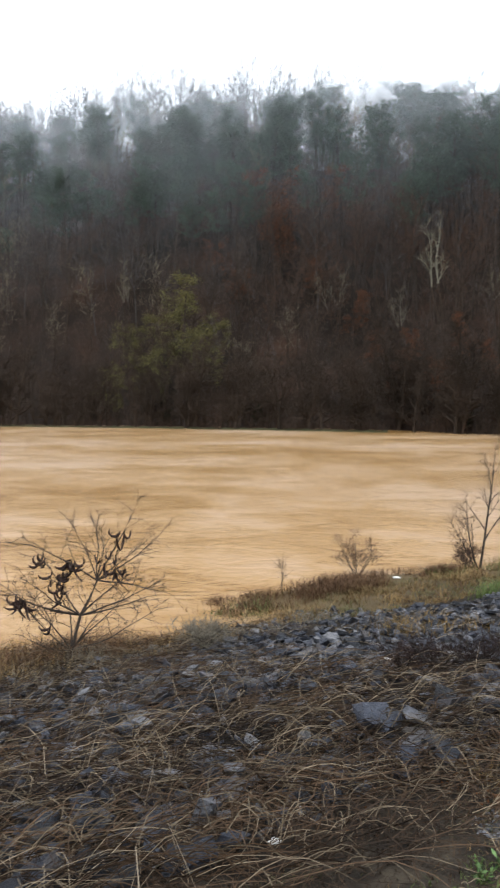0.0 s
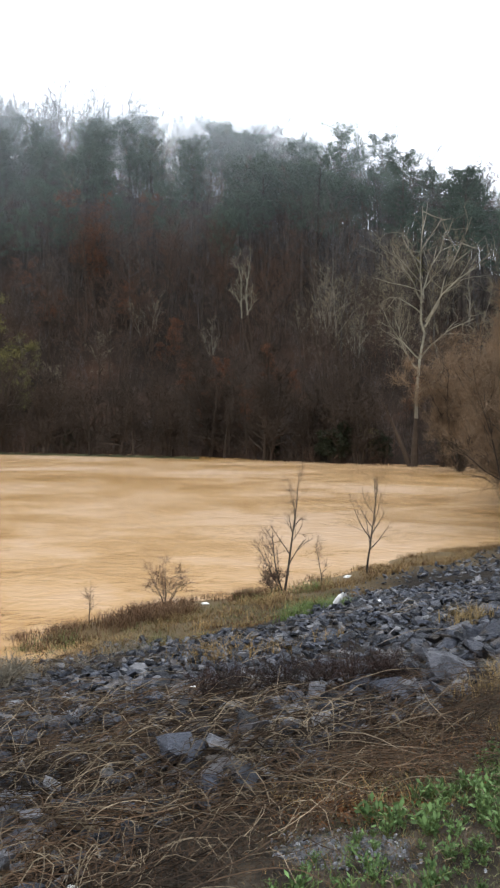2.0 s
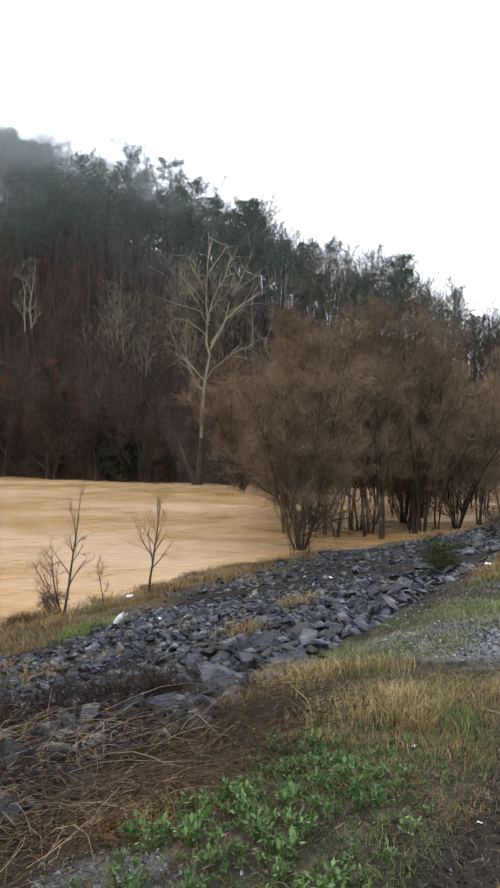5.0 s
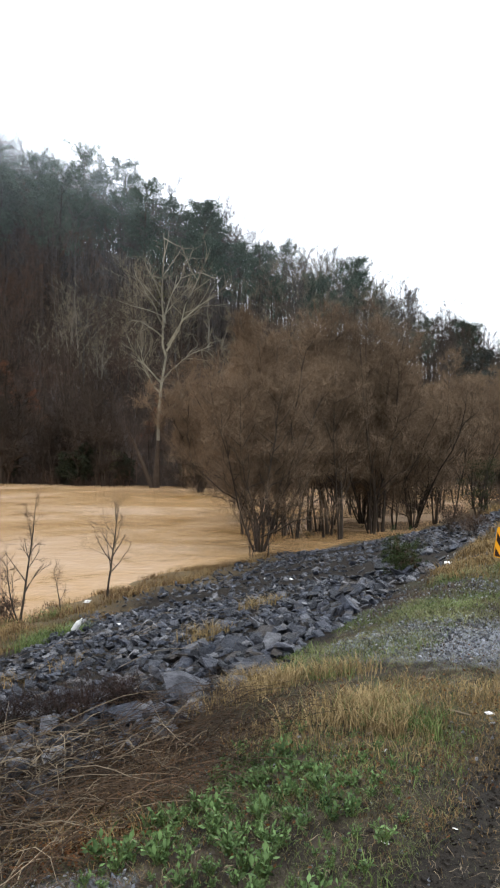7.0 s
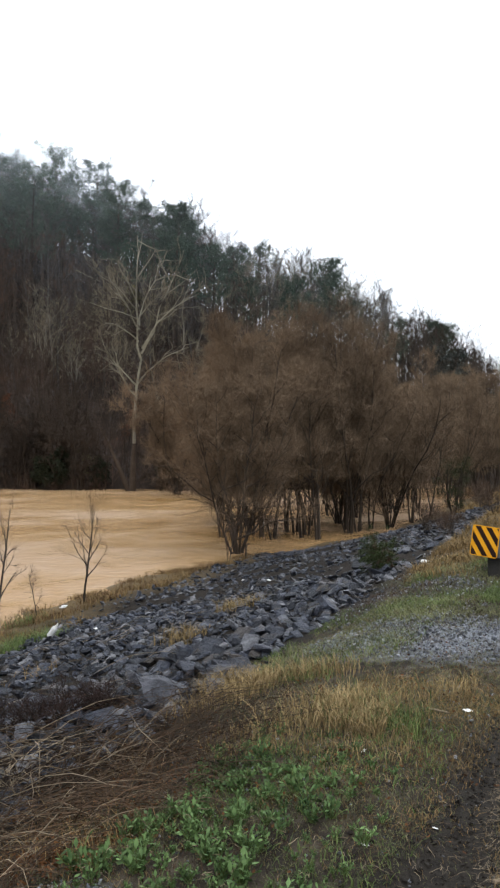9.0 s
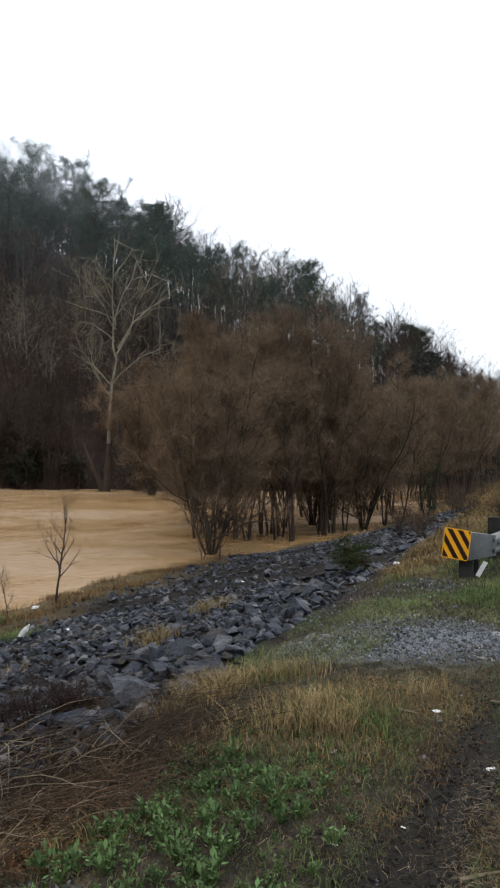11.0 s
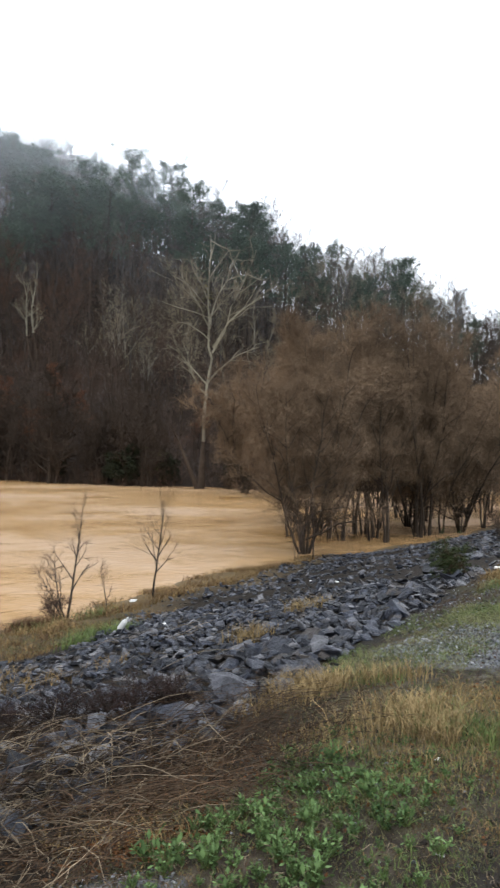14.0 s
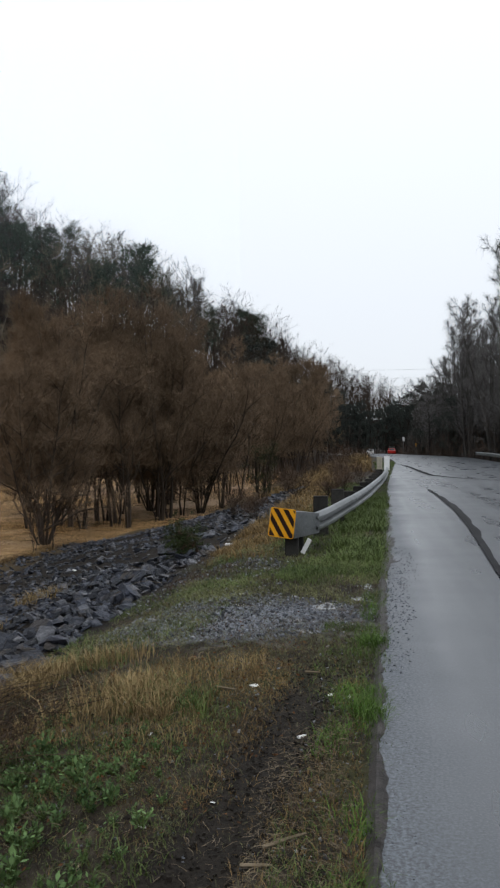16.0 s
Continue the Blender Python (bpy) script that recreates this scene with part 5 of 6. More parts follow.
for k, (h, sag) in enumerate([(15.3, 0.5), (13.7, 0.5), (12.1, 0.5)]):
    b = Build()
    xs = np.linspace(-70, 60, 15)
    b.tube([(x, 150 + 0.1 * x, h + sag * ((x + 5) / 65) ** 2) for x in xs], np.full(15, 0.013), 4)
    tagged(part("power_cable", b, [TYRE]), "thin dark cable strung across the valley", "cable", "power cables")

# tar seams and puddles on the road
b = Build()
ty = np.linspace(6, 26.6, 60)
jog = np.array([noise.noise((y * 0.9, 2.0, 0)) + 0.5 * noise.noise((y * 3.1, 5.0, 0)) for y in ty])
ribbon(b, list(zip(np.interp(ty, [6, 9.7, 14.5, 18, 22, 26.6], [1.95, 2.04, 2.36, 2.5, 2.52, 2.44]) + 0.03 * jog, ty)), np.interp(ty, [6, 8, 12, 15, 18, 20.5, 23, 26.6], [0.0, 0.05, 0.11, 0.16, 0.17, 0.16, 0.12, 0.0]) * (1 + 0.5 * jog), 0.026)
ty = np.linspace(31, 56, 40)
jog = np.array([noise.noise((y * 0.6, 8.0, 0)) for y in ty])
ribbon(b, list(zip(np.interp(ty, [31, 33.5, 36, 41, 50, 56], [5.5, 4.2, 3.4, 3.2, 3.0, 2.4]) + 0.08 * jog, ty)), np.interp(ty, [31, 36, 50, 56], [0.12, 0.26, 0.18, 0.0]) * (1 + 0.4 * jog), 0.03)
tagged(part("road_seam", b, [TAR]), "dark broken seam and ruts in the wet asphalt", "road seam", kind="structure")


def puddle(x, y, a, c, seed):
    """A level sheet of water lying in a dip of the ground, its rim where the ground rises through it."""
    rng = np.random.default_rng(seed)
    n = 40
    t = np.arange(n) * 2 * np.pi / n
    k = 1 + 0.30 * np.sin(2 * t + seed) + 0.2 * np.sin(3 * t + 2 * seed) + 0.16 * np.sin(7 * t + 3 * seed) + rng.uniform(-0.12, 0.12, n)
    px, py = x + a * k * np.cos(t), y + c * k * np.sin(t)
    z = max(float(np.median(land(px, py))) + 0.003, 0.002 if x > 0.66 else -9)
    V = [(x, y, z)] + [(px[i], py[i], z) for i in range(n)]
    b = Build()
    b.add(V, [(0, i + 1, (i + 1) % n + 1) for i in range(n)])
    tagged(part("puddle", b, [PUDDLE]), "shallow rain puddle on the gravel verge", "puddle", "puddles on the verge", "structure")


for i, (x, y, a, c) in enumerate([(0.24, 7.85, 0.20, 0.20), (0.48, 8.1, 0.09, 0.12), (0.02, 6.75, 0.10, 0.06), (-0.08, 7.1, 0.09, 0.06), (0.52, 8.8, 0.06, 0.12), (0.72, 10.3, 0.06, 0.35), (0.0, 8.3, 0.09, 0.06), (0.74, 11.2, 0.06, 0.4), (0.76, 12.4, 0.06, 0.4), (-0.7, 7.8, 0.12, 0.08), (0.70, 9.3, 0.05, 0.2)]):
    puddle(x, y, a, c, i + 1)


# ---- stones of the bank ----
def stone_shapes(n, seed, flat):
    rng = np.random.default_rng(seed)
    shapes = []
    for _ in range(n):
        bm = bmesh.new()
        dims = np.array([rng.uniform(0.8, 1.25), rng.uniform(0.55, 0.95), rng.uniform(*flat)])
        shear = rng.uniform(-0.35, 0.35, 2)
        for cx in (-1, 1):
            for cy in (-1, 1):
                for cz in (-1, 1):
                    p = np.array([cx, cy, cz]) * rng.uniform(0.62, 1.0, 3)
                    p[:2] += shear * p[2] + rng.normal(size=2) * 0.12
                    bm.verts.new(tuple(p * dims / 2))
        for _ in range(3):
            p = rng.uniform(-1, 1, 3)
            bm.verts.new(tuple(p / np.max(np.abs(p)) * dims / 2))
        out = bmesh.ops.convex_hull(bm, input=bm.verts)
        bmesh.ops.delete(bm, geom=[v for v in bm.verts if not v.link_faces], context="VERTS")
        bmesh.ops.triangulate(bm, faces=bm.faces[:])
        bm.verts.index_update()
        shapes.append((np.array([v.co[:] for v in bm.verts]), np.array([[v.index for v in f.verts] for f in bm.faces])))
        bm.free()
    return shapes


SHAPES = stone_shapes(16, 5, (0.20, 0.46))


def boulder_shapes(n, seed):
    """Rounded broken blocks with a dozen or so faces."""
    rng = np.random.default_rng(seed)
    shapes = []
    for _ in range(n):
        bm = bmesh.new()
        dims = np.array([rng.uniform(0.95, 1.15), rng.uniform(0.7, 0.9), rng.uniform(0.5, 0.66)]) / 2
        for _ in range(15):
            d = unit(rng.normal(size=3))
            d = d / np.max(np.abs(d)) * 0.45 + d * 0.58
            bm.verts.new(tuple(d * dims * rng.uniform(0.86, 1.04)))
        bmesh.ops.convex_hull(bm, input=bm.verts)
        bmesh.ops.delete(bm, geom=[v for v in bm.verts if not v.link_faces], context="VERTS")
        bmesh.ops.dissolve_limit(bm, angle_limit=0.2, verts=bm.verts[:], edges=bm.edges[:])
        bmesh.ops.triangulate(bm, faces=bm.faces[:])
        bmesh.ops.subdivide_edges(bm, edges=bm.edges[:], cuts=1, use_grid_fill=True)
        bmesh.ops.triangulate(bm, faces=bm.faces[:])
        for v in bm.verts:
            v.co *= 1 + 0.05 * noise.noise(v.co * 5.0 + Vector((seed, 0, len(shapes) * 3.0))) + rng.uniform(-0.012, 0.012)
        bm.verts.index_update()
        shapes.append((np.array([v.co[:] for v in bm.verts]), np.array([[v.index for v in f.verts] for f in bm.faces])))
        bm.free()
    return shapes


BOULDERS = boulder_shapes(4, 77)


def turn3(rng, tilt):
    e = Euler((rng.normal() * tilt, rng.normal() * tilt, rng.uniform(0, 6.28)))
    return np.array(e.to_matrix())


def rip_upper(y):
    return np.interp(y, [0, 4.2, 4.8, 5.6, 6.4, 8.2, 10, 13, 21, 34], [-2.2, -2.5, -2.2, -2.25, -2.1, -2.3, -2.15, -2.1, -1.95, -2.2])


def rip_lower(y):
    return np.interp(y, [0, 4, 6, 8, 9.4, 10.2, 12.5, 14.5, 18, 24, 26, 29, 34], [-9.0, -9.2, -9.4, -9.7, -8.4, -7.8, -8.8, -9.8, -9.8, -10.2, -10.4, -9.2, -7.8])


def riprap():
    rng = np.random.default_rng(8)
    root = new("riprap_bank")
    tagged(root, "bank of loose wet blue-grey slate stones", "stone bank")
    meshes = [np_mesh("stone", V, F, [STONE]) for V, F in SHAPES]
    blocks = [np_mesh("stone", V, F, [BLOCK if k != 0 else STONE]) for k, (V, F) in enumerate(BOULDERS)]
    spots = [(-2.54, 5.76, 0.50), (-2.16, 5.80, 0.30), (-2.24, 6.38, 0.34), (-2.70, 3.36, 0.46), (-2.44, 3.76, 0.36), (-2.08, 6.12, 0.28),
             (-2.75, 6.55, 0.34), (-2.85, 5.3, 0.28), (-5.08, 3.82, 0.40), (-4.6, 4.5, 0.30), (-3.9, 2.6, 0.32), (-3.0, 2.2, 0.34), (-2.86, 1.68, 0.34),
             (-2.74, 1.2, 0.40), (-2.3, 7.1, 0.30), (-3.1, 5.0, 0.30), (-3.4, 4.3, 0.3), (-4.3, 3.3, 0.34)]
    every = list(spots)
    step = 0.102
    for y in np.arange(0.4, 35, step):
        gap = step if y < 14 else 0.19
        if y >= 14 and rng.uniform() > step / gap:
            continue
        for x in np.arange(rip_lower(y), rip_upper(y), gap):
            if y < 4.6 and rng.uniform() > np.interp(y, [0, 3.4, 4.6], [0.8, 0.85, 1.0]):
                continue
            if rng.uniform() < 0.10 + 0.25 * (noise.noise((x * 0.5, y * 0.5, 3)) > 0.25):
                continue
            s = 0.070 + 0.13 * rng.uniform() ** 2.2
            if x > -3.4 and rng.uniform() < 0.16:
                s *= 1.5
            if x < -3.6:
                s *= 0.84
            if y < 4.4 and x > -4.6:
                s *= 0.85
            every.append((x + rng.uniform(-0.1, 0.1), y + rng.uniform(-0.1, 0.1), s))
    near = sorted(range(len(every)), key=lambda i: math.hypot(every[i][0] + 2.6, (every[i][1] - 6.0) * 0.7))
    own = set(near[:280]) | set(range(len(spots)))
    rest = Build()
    for i, (x, y, s) in enumerate(every):
        k = int(rng.integers(0, 16))
        R = turn3(rng, 0.42)
        z = float(land(x, y)) + (s * rng.uniform(-0.05, 0.35) if y > 4.4 else s * rng.uniform(0.1, 0.65))
        if i < len(spots):
            z = float(land(x, y)) + s * (0.13 if y > 4.6 else 0.02)
        if i in own:
            big = i < len(spots)
            ob = new("stone", blocks[(i + 1) % 4] if big and s > 0.29 else meshes[k])
            ob.parent = root
            if big:
                R = turn3(rng, 0.16)
            ob.matrix_basis = Matrix.LocRotScale((x, y, z), Matrix(R.tolist()).to_quaternion(), (s, s, s * (0.85 if big else 1.0)))
        else:
            V, F = SHAPES[k]
            rest.add(V @ R.T * s + [x, y, z], F)
    tagged(part("stone_layer", rest, [STONE], root), kind="stuff")


def gravel():
    rng = np.random.default_rng(9)
    small = stone_shapes(6, 15, (0.5, 0.8))
    b = Build()
    for cx, cy, a, c, n in ((-0.75, 7.4, 1.2, 1.0, 2600), (-1.45, 2.72, 0.36, 0.2, 420), (0.35, 6.0, 0.2, 4.5, 500), (-0.6, 4.3, 1.2, 1.6, 420), (-1.3, 9.2, 0.9, 1.6, 1100), (-0.4, 11.5, 1.0, 1.8, 700), (0.62, 4.6, 0.16, 3.8, 2400), (0.72, 8.6, 0.22, 3.0, 1700), (0.85, 10.5, 0.30, 1.8, 900), (0.62, 7.6, 0.34, 0.9, 500), (-1.9, 13, 0.5, 2.5, 260)):
        for _ in range(n):
            t, r = rng.uniform(0, 6.28), math.sqrt(rng.uniform(0, 1))
            x, y = cx + a * r * math.cos(t), cy + c * r * math.sin(t)
            V, F = small[int(rng.integers(0, 6))]
            s = (0.012 + 0.035 * rng.uniform() ** 2.5) * (0.15 if cx == 0.62 and cy == 4.6 else 0.36 if cx > 0.5 else (0.45 if cy == 4.3 or cx == 0.35 else (0.5 if cy == 2.72 else 0.8)))
            b.add(V @ turn3(rng, 1.0).T * s + [x, y, max(float(land(x, y)), -0.004 if x > road_left(y) else -9) + s * 0.15], F)
    tagged(part("gravel", b, [PEBBLE]), "loose grey gravel and crumbs on the verge", "gravel", kind="stuff")


def clods():
    rng = np.random.default_rng(19)
    small = stone_shapes(5, 25, (0.6, 0.9))
    b = Build()
    for _ in range(2200):
        y = rng.uniform(1.8, 6.0)
        x = rut_x(y) + rng.normal() * 0.13
        V, F = small[int(rng.integers(0, 5))]
        s = 0.006 + 0.018 * rng.uniform() ** 2
        b.add(V @ turn3(rng, 1.0).T * s + [x, y, float(land(x, y)) + s * 0.1], F)
    tagged(part("soil_clods", b, [MUD]), "crumbled dark mud in the wheel rut", "mud", kind="stuff")


# ---- dead stems, grass and weeds ----
def arcs(name, label, mat_slot, boxes, seed, segs=5):
    """Dead stems lying in low arcs, combed more or less one way."""
    rng = np.random.default_rng(seed)
    b = Build()
    for (x0, x1, y0, y1), n, ln, hi, rad in boxes:
        for _ in range(n):
            x, y = rng.uniform(x0, x1), rng.uniform(y0, y1)
            a = 2.0 + 1.3 * float(wave(x, y, 1.7, 0.9)) + rng.normal() * 0.75 + (3.14 if rng.uniform() < 0.5 else 0)
            L, H = rng.uniform(*ln), rng.uniform(*hi)
            cx, cy, cur = math.cos(a), math.sin(a), rng.normal() * 0.35
            s = np.linspace(0, 1, segs + 1)
            sway = L * rng.uniform(0.02, 0.09) * np.sin(s * rng.uniform(4, 11) + rng.uniform(0, 6.28))
            px = x + L * s * cx - (cur * L * s * s + sway) * cy
            py = y + L * s * cy + (cur * L * s * s + sway) * cx
            pz = land(px, py) + 0.015 + H * np.sin(np.pi * s ** rng.uniform(0.6, 1.4)) * rng.uniform(0.4, 1) + rng.uniform(0, 0.09)
            b.tube(np.stack([px, py, pz], -1), np.linspace(1, 0.45, segs + 1) * rng.uniform(*rad), 3)
    tagged(part(name, b, [mat_slot]), label, "dead vines", kind="stuff")


def dead_stalks(n, seed):
    """Straight broken stalks sticking out of the tangle at all angles."""
    rng = np.random.default_rng(seed)
    b = Build()
    for _ in range(n):
        x, y = rng.uniform(-7.0, -1.9), rng.uniform(0.5, 4.8)
        a, lean, L = rng.uniform(0, 6.28), rng.uniform(0.3, 1.4), rng.uniform(0.12, 0.45)
        way = np.array([math.cos(a) * math.sin(lean), math.sin(a) * math.sin(lean), math.cos(lean)])
        base = np.array([x, y, float(land(x, y)) + 0.02])
        kink = rng.normal(size=3) * 0.06 * L
        b.tube([base, base + way * L * 0.55 + kink, base + way * L], np.array([1.0, 0.85, 0.5]) * rng.uniform(0.0014, 0.0032), 4)
    tagged(part("dead_stalks", b, [STALK]), "pale broken dead stalks sticking out of the vines", "dead stalks", kind="stuff")


def scatter(name, label, category, material, spots, seed, bend=0.6):
    """Blades of grass: spots are (x0, x1, y0, y1, count, height, width, patchiness)."""
    rng = np.random.default_rng(seed)
    b = Build()
    for x0, x1, y0, y1, n, h, w, patch in spots:
        x, y = rng.uniform(x0, x1, n * 3), rng.uniform(y0, y1, n * 3)
        keep = wave(x, y, 2.3, seed) + 0.6 * wave(x, y, 6.1, seed + 1) + 0.5 * rng.normal(size=n * 3) > patch
        keep &= x < road_left(y) - 0.03 + 0.12 * rng.uniform(size=n * 3)
        keep &= (np.abs(x - rut_x(y)) > 0.18 * rng.uniform(0.6, 1.25, n * 3)) | (y > 5.6) | (rng.uniform(size=n * 3) < 0.10)
        x, y = x[keep][:n], y[keep][:n]
        k = len(x)
        H = h * rng.uniform(0.45, 1.25, k)
        D = np.stack([rng.normal(size=k) * bend * H, rng.normal(size=k) * bend * H, H], -1)
        P = np.stack([x, y, land(x, y) - 0.005], -1)
        side = np.stack([-D[:, 1], D[:, 0], 0 * H], -1) + rng.normal(size=(k, 3)) * [0.02, 0.02, 0]
        side /= np.linalg.norm(side, axis=1)[:, None] + 1e-9
        ww = (w * rng.uniform(0.6, 1.4, k))[:, None] / 2
        mid = P + D * [0.35, 0.35, 0.6]
        V = np.stack([P - side * ww, P + side * ww, mid + side * ww * 0.7, mid - side * ww * 0.7, P + D * [1.3, 1.3, 0.95]], 1).reshape(-1, 3)
        o = np.arange(k)[:, None] * 5
        b.add(V, np.concatenate([o + [[0, 1, 2]], o + [[0, 2, 3]], o + [[3, 2, 4]]]))
    tagged(part(name, b, [material]), label, category, kind="stuff")


def weed_thing(seed, R, label="green broad-leaved weed on the muddy verge"):
    rng = np.random.default_rng(seed)
    root = new("weed")
    tagged(root, label, "weed", "green weeds on the verge")
    stems, leaf = Build(), Build()
    tips, ways = [], []
    for i in range(11):
        a = i * 2.4 + rng.uniform(-0.4, 0.4)
        Q = bough(rng, (0, 0, -0.01), (math.cos(a) * rng.uniform(0.15, 0.8), math.sin(a) * rng.uniform(0.15, 0.8), 1), R * rng.uniform(0.7, 1.3), 3, 0.15, -0.03)
        stems.tube(Q, [0.003, 0.0025, 0.002, 0.0015], 3)
        for v in np.linspace(0.3, 0.99, 6):
            q, d = along(Q, v)
            tips.append(q)
            ways.append(unit(d * 0.4 + rng.normal(size=3) * 0.7 + [0, 0, 0.35]) * R * rng.uniform(0.22, 0.42))
    leaf.leaves(tips, ways, np.linalg.norm(ways, axis=1) * 0.46, 0, rng)
    tagged(part("stalk", stems, [GREEN], root), kind="stuff")
    tagged(part("foliage", leaf, [WEEDLEAF], root), kind="stuff")
    return root


def leaf_scatter():
    rng = np.random.default_rng(31)
    b = Build()
    for cx, cy, sx, sy, n in ((-1.74, 3.16, 0.16, 0.12, 700), (-1.9, 4.0, 0.35, 0.5, 900), (-1.2, 4.4, 0.9, 0.9, 500), (-0.6, 5.5, 0.8, 0.8, 300), (-2.6, 4.2, 0.8, 0.8, 350)):
        P = np.stack([rng.normal(cx, sx, n), rng.normal(cy, sy, n), np.zeros(n)], -1)
        P[:, 0] = np.minimum(P[:, 0], 0.1 - rng.uniform(0, 1.5, n) * (P[:, 0] > 0.1))
        P[:, 2] = land(P[:, 0], P[:, 1]) + 0.01 + rng.uniform(0, 0.02, n)
        D = rng.normal(size=(n, 3)) * [1, 1, 0.3]
        D *= rng.uniform(0.012, 0.032, (n, 1)) / np.linalg.norm(D, axis=1)[:, None]
        b.leaves(P, D, np.full(n, 0.014), 0, rng)
    tagged(part("fallen_leaves", b, [LITTERLEAF]), "withered rust-brown leaves lying on the verge", "dead leaves", kind="stuff")


# ---- bushes and saplings at the water's edge ----
def pod_bush():
    """A crooked bush: two forks on a leaning stem, long bare branches fanning from each, curled pods hanging in bunches."""
    rng = np.random.default_rng(62)
    root = new("bush")
    tagged(root, "leafless bush with hanging dark curled pods", "bush")
    across = np.array([0.37, 0.93, 0])

    def spot(dx, dz):
        return across * dx + [0, 0, dz] + np.array([0.93, -0.37, 0]) * rng.normal() * 0.12

    wood, fine = Build(), Build()
    low, high = spot(0.22, 0.74), spot(0.48, 1.26)
    wood.tube([(0, 0, -0.15), low * 0.5 + [0.02, 0, 0], low], [0.034, 0.028, 0.024], 6)
    wood.tube([low, (low + high) / 2 + [0.02, 0.01, 0], high], [0.024, 0.02, 0.016], 6)
    lines, tp, td = [], [], []
    for base, ang, L, r in ([(low, a, l, 0.013) for a, l in ((-78, 1.25), (-64, 1.35), (-48, 1.3), (-30, 1.2), (48, 1.0), (66, 1.35), (80, 1.45))]
                            + [(high, a, l, 0.011) for a, l in ((-52, 1.75), (-34, 1.1), (-8, 1.15), (14, 1.0), (32, 1.5), (50, 1.15), (64, 1.25), (78, 1.2))]
                            + [((low * 0.3), a, l, 0.011) for a, l in ((-58, 1.2), (64, 1.5), (-24, 1.3), (30, 1.3), (-80, 0.8), (48, 0.9), (8, 1.1))]):
        a = radians(ang + rng.normal() * 4)
        way = across * math.sin(a) + [0, 0, math.cos(a)] + np.array([0.93, -0.37, 0]) * rng.normal() * 0.25
        Q = bough(rng, base, way, L, 7, 0.11, 0.01)
        wood.tube(Q, np.linspace(r * 1.15, 0.0032, 8), 4)
        lines.append(Q)
        for v in np.linspace(0.15, 0.97, 11):
            q, d = along(Q, v)
            S = bough(rng, q, d + rng.normal(size=3) * 0.7, L * 0.34 * (1.2 - 0.6 * v), 3, 0.22, 0.04)
            wood.tube(S, np.array([0.0052, 0.0042, 0.0032, 0.0022]), 3)
            for _ in range(7):
                x, xd = along(S, rng.uniform(0.2, 0.98))
                tp.append(x)
                td.append(unit(xd + rng.normal(size=3) * 0.7) * rng.uniform(0.08, 0.26))
    fine.blades(tp, td, np.full(len(tp), 0.007), 0, rng)
    part("trunk", wood, [BARK_DARK], root)
    part("crown", fine, [TWIG_BROWN], root)
    nodes = np.concatenate(lines)
    for dx, dz, n in ((0.14, 1.80, 8), (0.24, 1.62, 4), (-0.18, 1.38, 9), (-0.05, 1.26, 7), (-0.52, 1.16, 8), (0.80, 1.52, 9), (0.55, 1.66, 4), (0.78, 2.02, 4), (-0.9, 0.95, 4), (-0.2, 0.74, 2), (-0.35, 1.45, 4)):
        want = across * dx + [0, 0, dz]
        c = nodes[np.argmin(np.linalg.norm(nodes - want, axis=1))]
        for _ in range(n):
            b = Build()
            p = c + rng.normal(size=3) * [0.06, 0.06, 0.04]
            L, a, cur = rng.uniform(0.20, 0.38), rng.uniform(0, 6.28), rng.uniform(0.8, 4.6)
            s = np.linspace(0, 1, 8)
            rho = L / cur
            swing = rho * (1 - np.cos(cur * s))
            off = np.stack([np.cos(a) * swing, np.sin(a) * swing, -rho * np.sin(cur * s)], -1)
            b.tube(p + off, [0.008, 0.016, 0.020, 0.021, 0.020, 0.018, 0.013, 0.007], 4)
            part("pod", b, [POD], root, "dark brown curled pod")
    root.matrix_basis = stand(-9.8, 3.75, 0.90, 0, 0.10)


def sapling(seed, x, y, H, label, stems=1, spread=0.5, limbs=9, r=0.026, floor=None, turn=0, tilt=0):
    made = bare_tree(seed, H, r, stems, 0.28, limbs, 3, 4, spread, 0.28, 0.008, 0.10, 0.10, 5, 1.5, 0.8)
    root = tree_thing("sapling", made, [BARK_DARK, TWIG_BROWN], label, "sapling", "bare saplings at the water")
    root.matrix_basis = stand(x, y, 1, turn, floor=floor, tilt=(0, tilt))


def shrub(seed, x, y, H, spread, material, label, group="dry shrubs on the bank", stems=6, category="shrub", twig=0.2):
    made = bare_tree(seed, H, 0.011, stems, 0.15, 5, 4, 5, spread, twig, 0.04 * twig, 0.5, 0.1, 4, 0.6)
    root = tree_thing("dry_shrub", made, [BARK_DARK, material], label, category, group)
    root.matrix_basis = stand(x, y, 1, seed * 37 % 360)
    return root


pod_bush()
sapling(71, -11.1, 13.75, 3.1, "thin leafless sapling in the flooded bank edge", 1, 0.75, 12, 0.030, turn=39, tilt=7)
sapling(78, -11.12, 13.66, 1.75, "small crooked sapling leaning from a taller one", 2, 0.55, 9, 0.020, turn=39, tilt=-24)
sapling(75, -10.66, 16.4, 2.75, "slender leafless sapling standing at the waterline", 1, 0.95, 13, 0.03, turn=0)
sapling(73, -10.9, 14.9, 1.15, "short bare sapling at the waterline", 1, 0.25, 6, 0.014)
sapling(74, -11.9, 8.9, 0.75, "short bare sapling among dry weeds", 1, 0.15, 5, 0.010)
sapling(76, -10.4, 24.6, 1.9, "thin bare sapling among the dry grass", 2, 0.4, 7, 0.018)
sapling(77, -10.2, 25.6, 2.4, "thin leaning bare sapling beside the thicket", 1, 0.3, 6, 0.03)
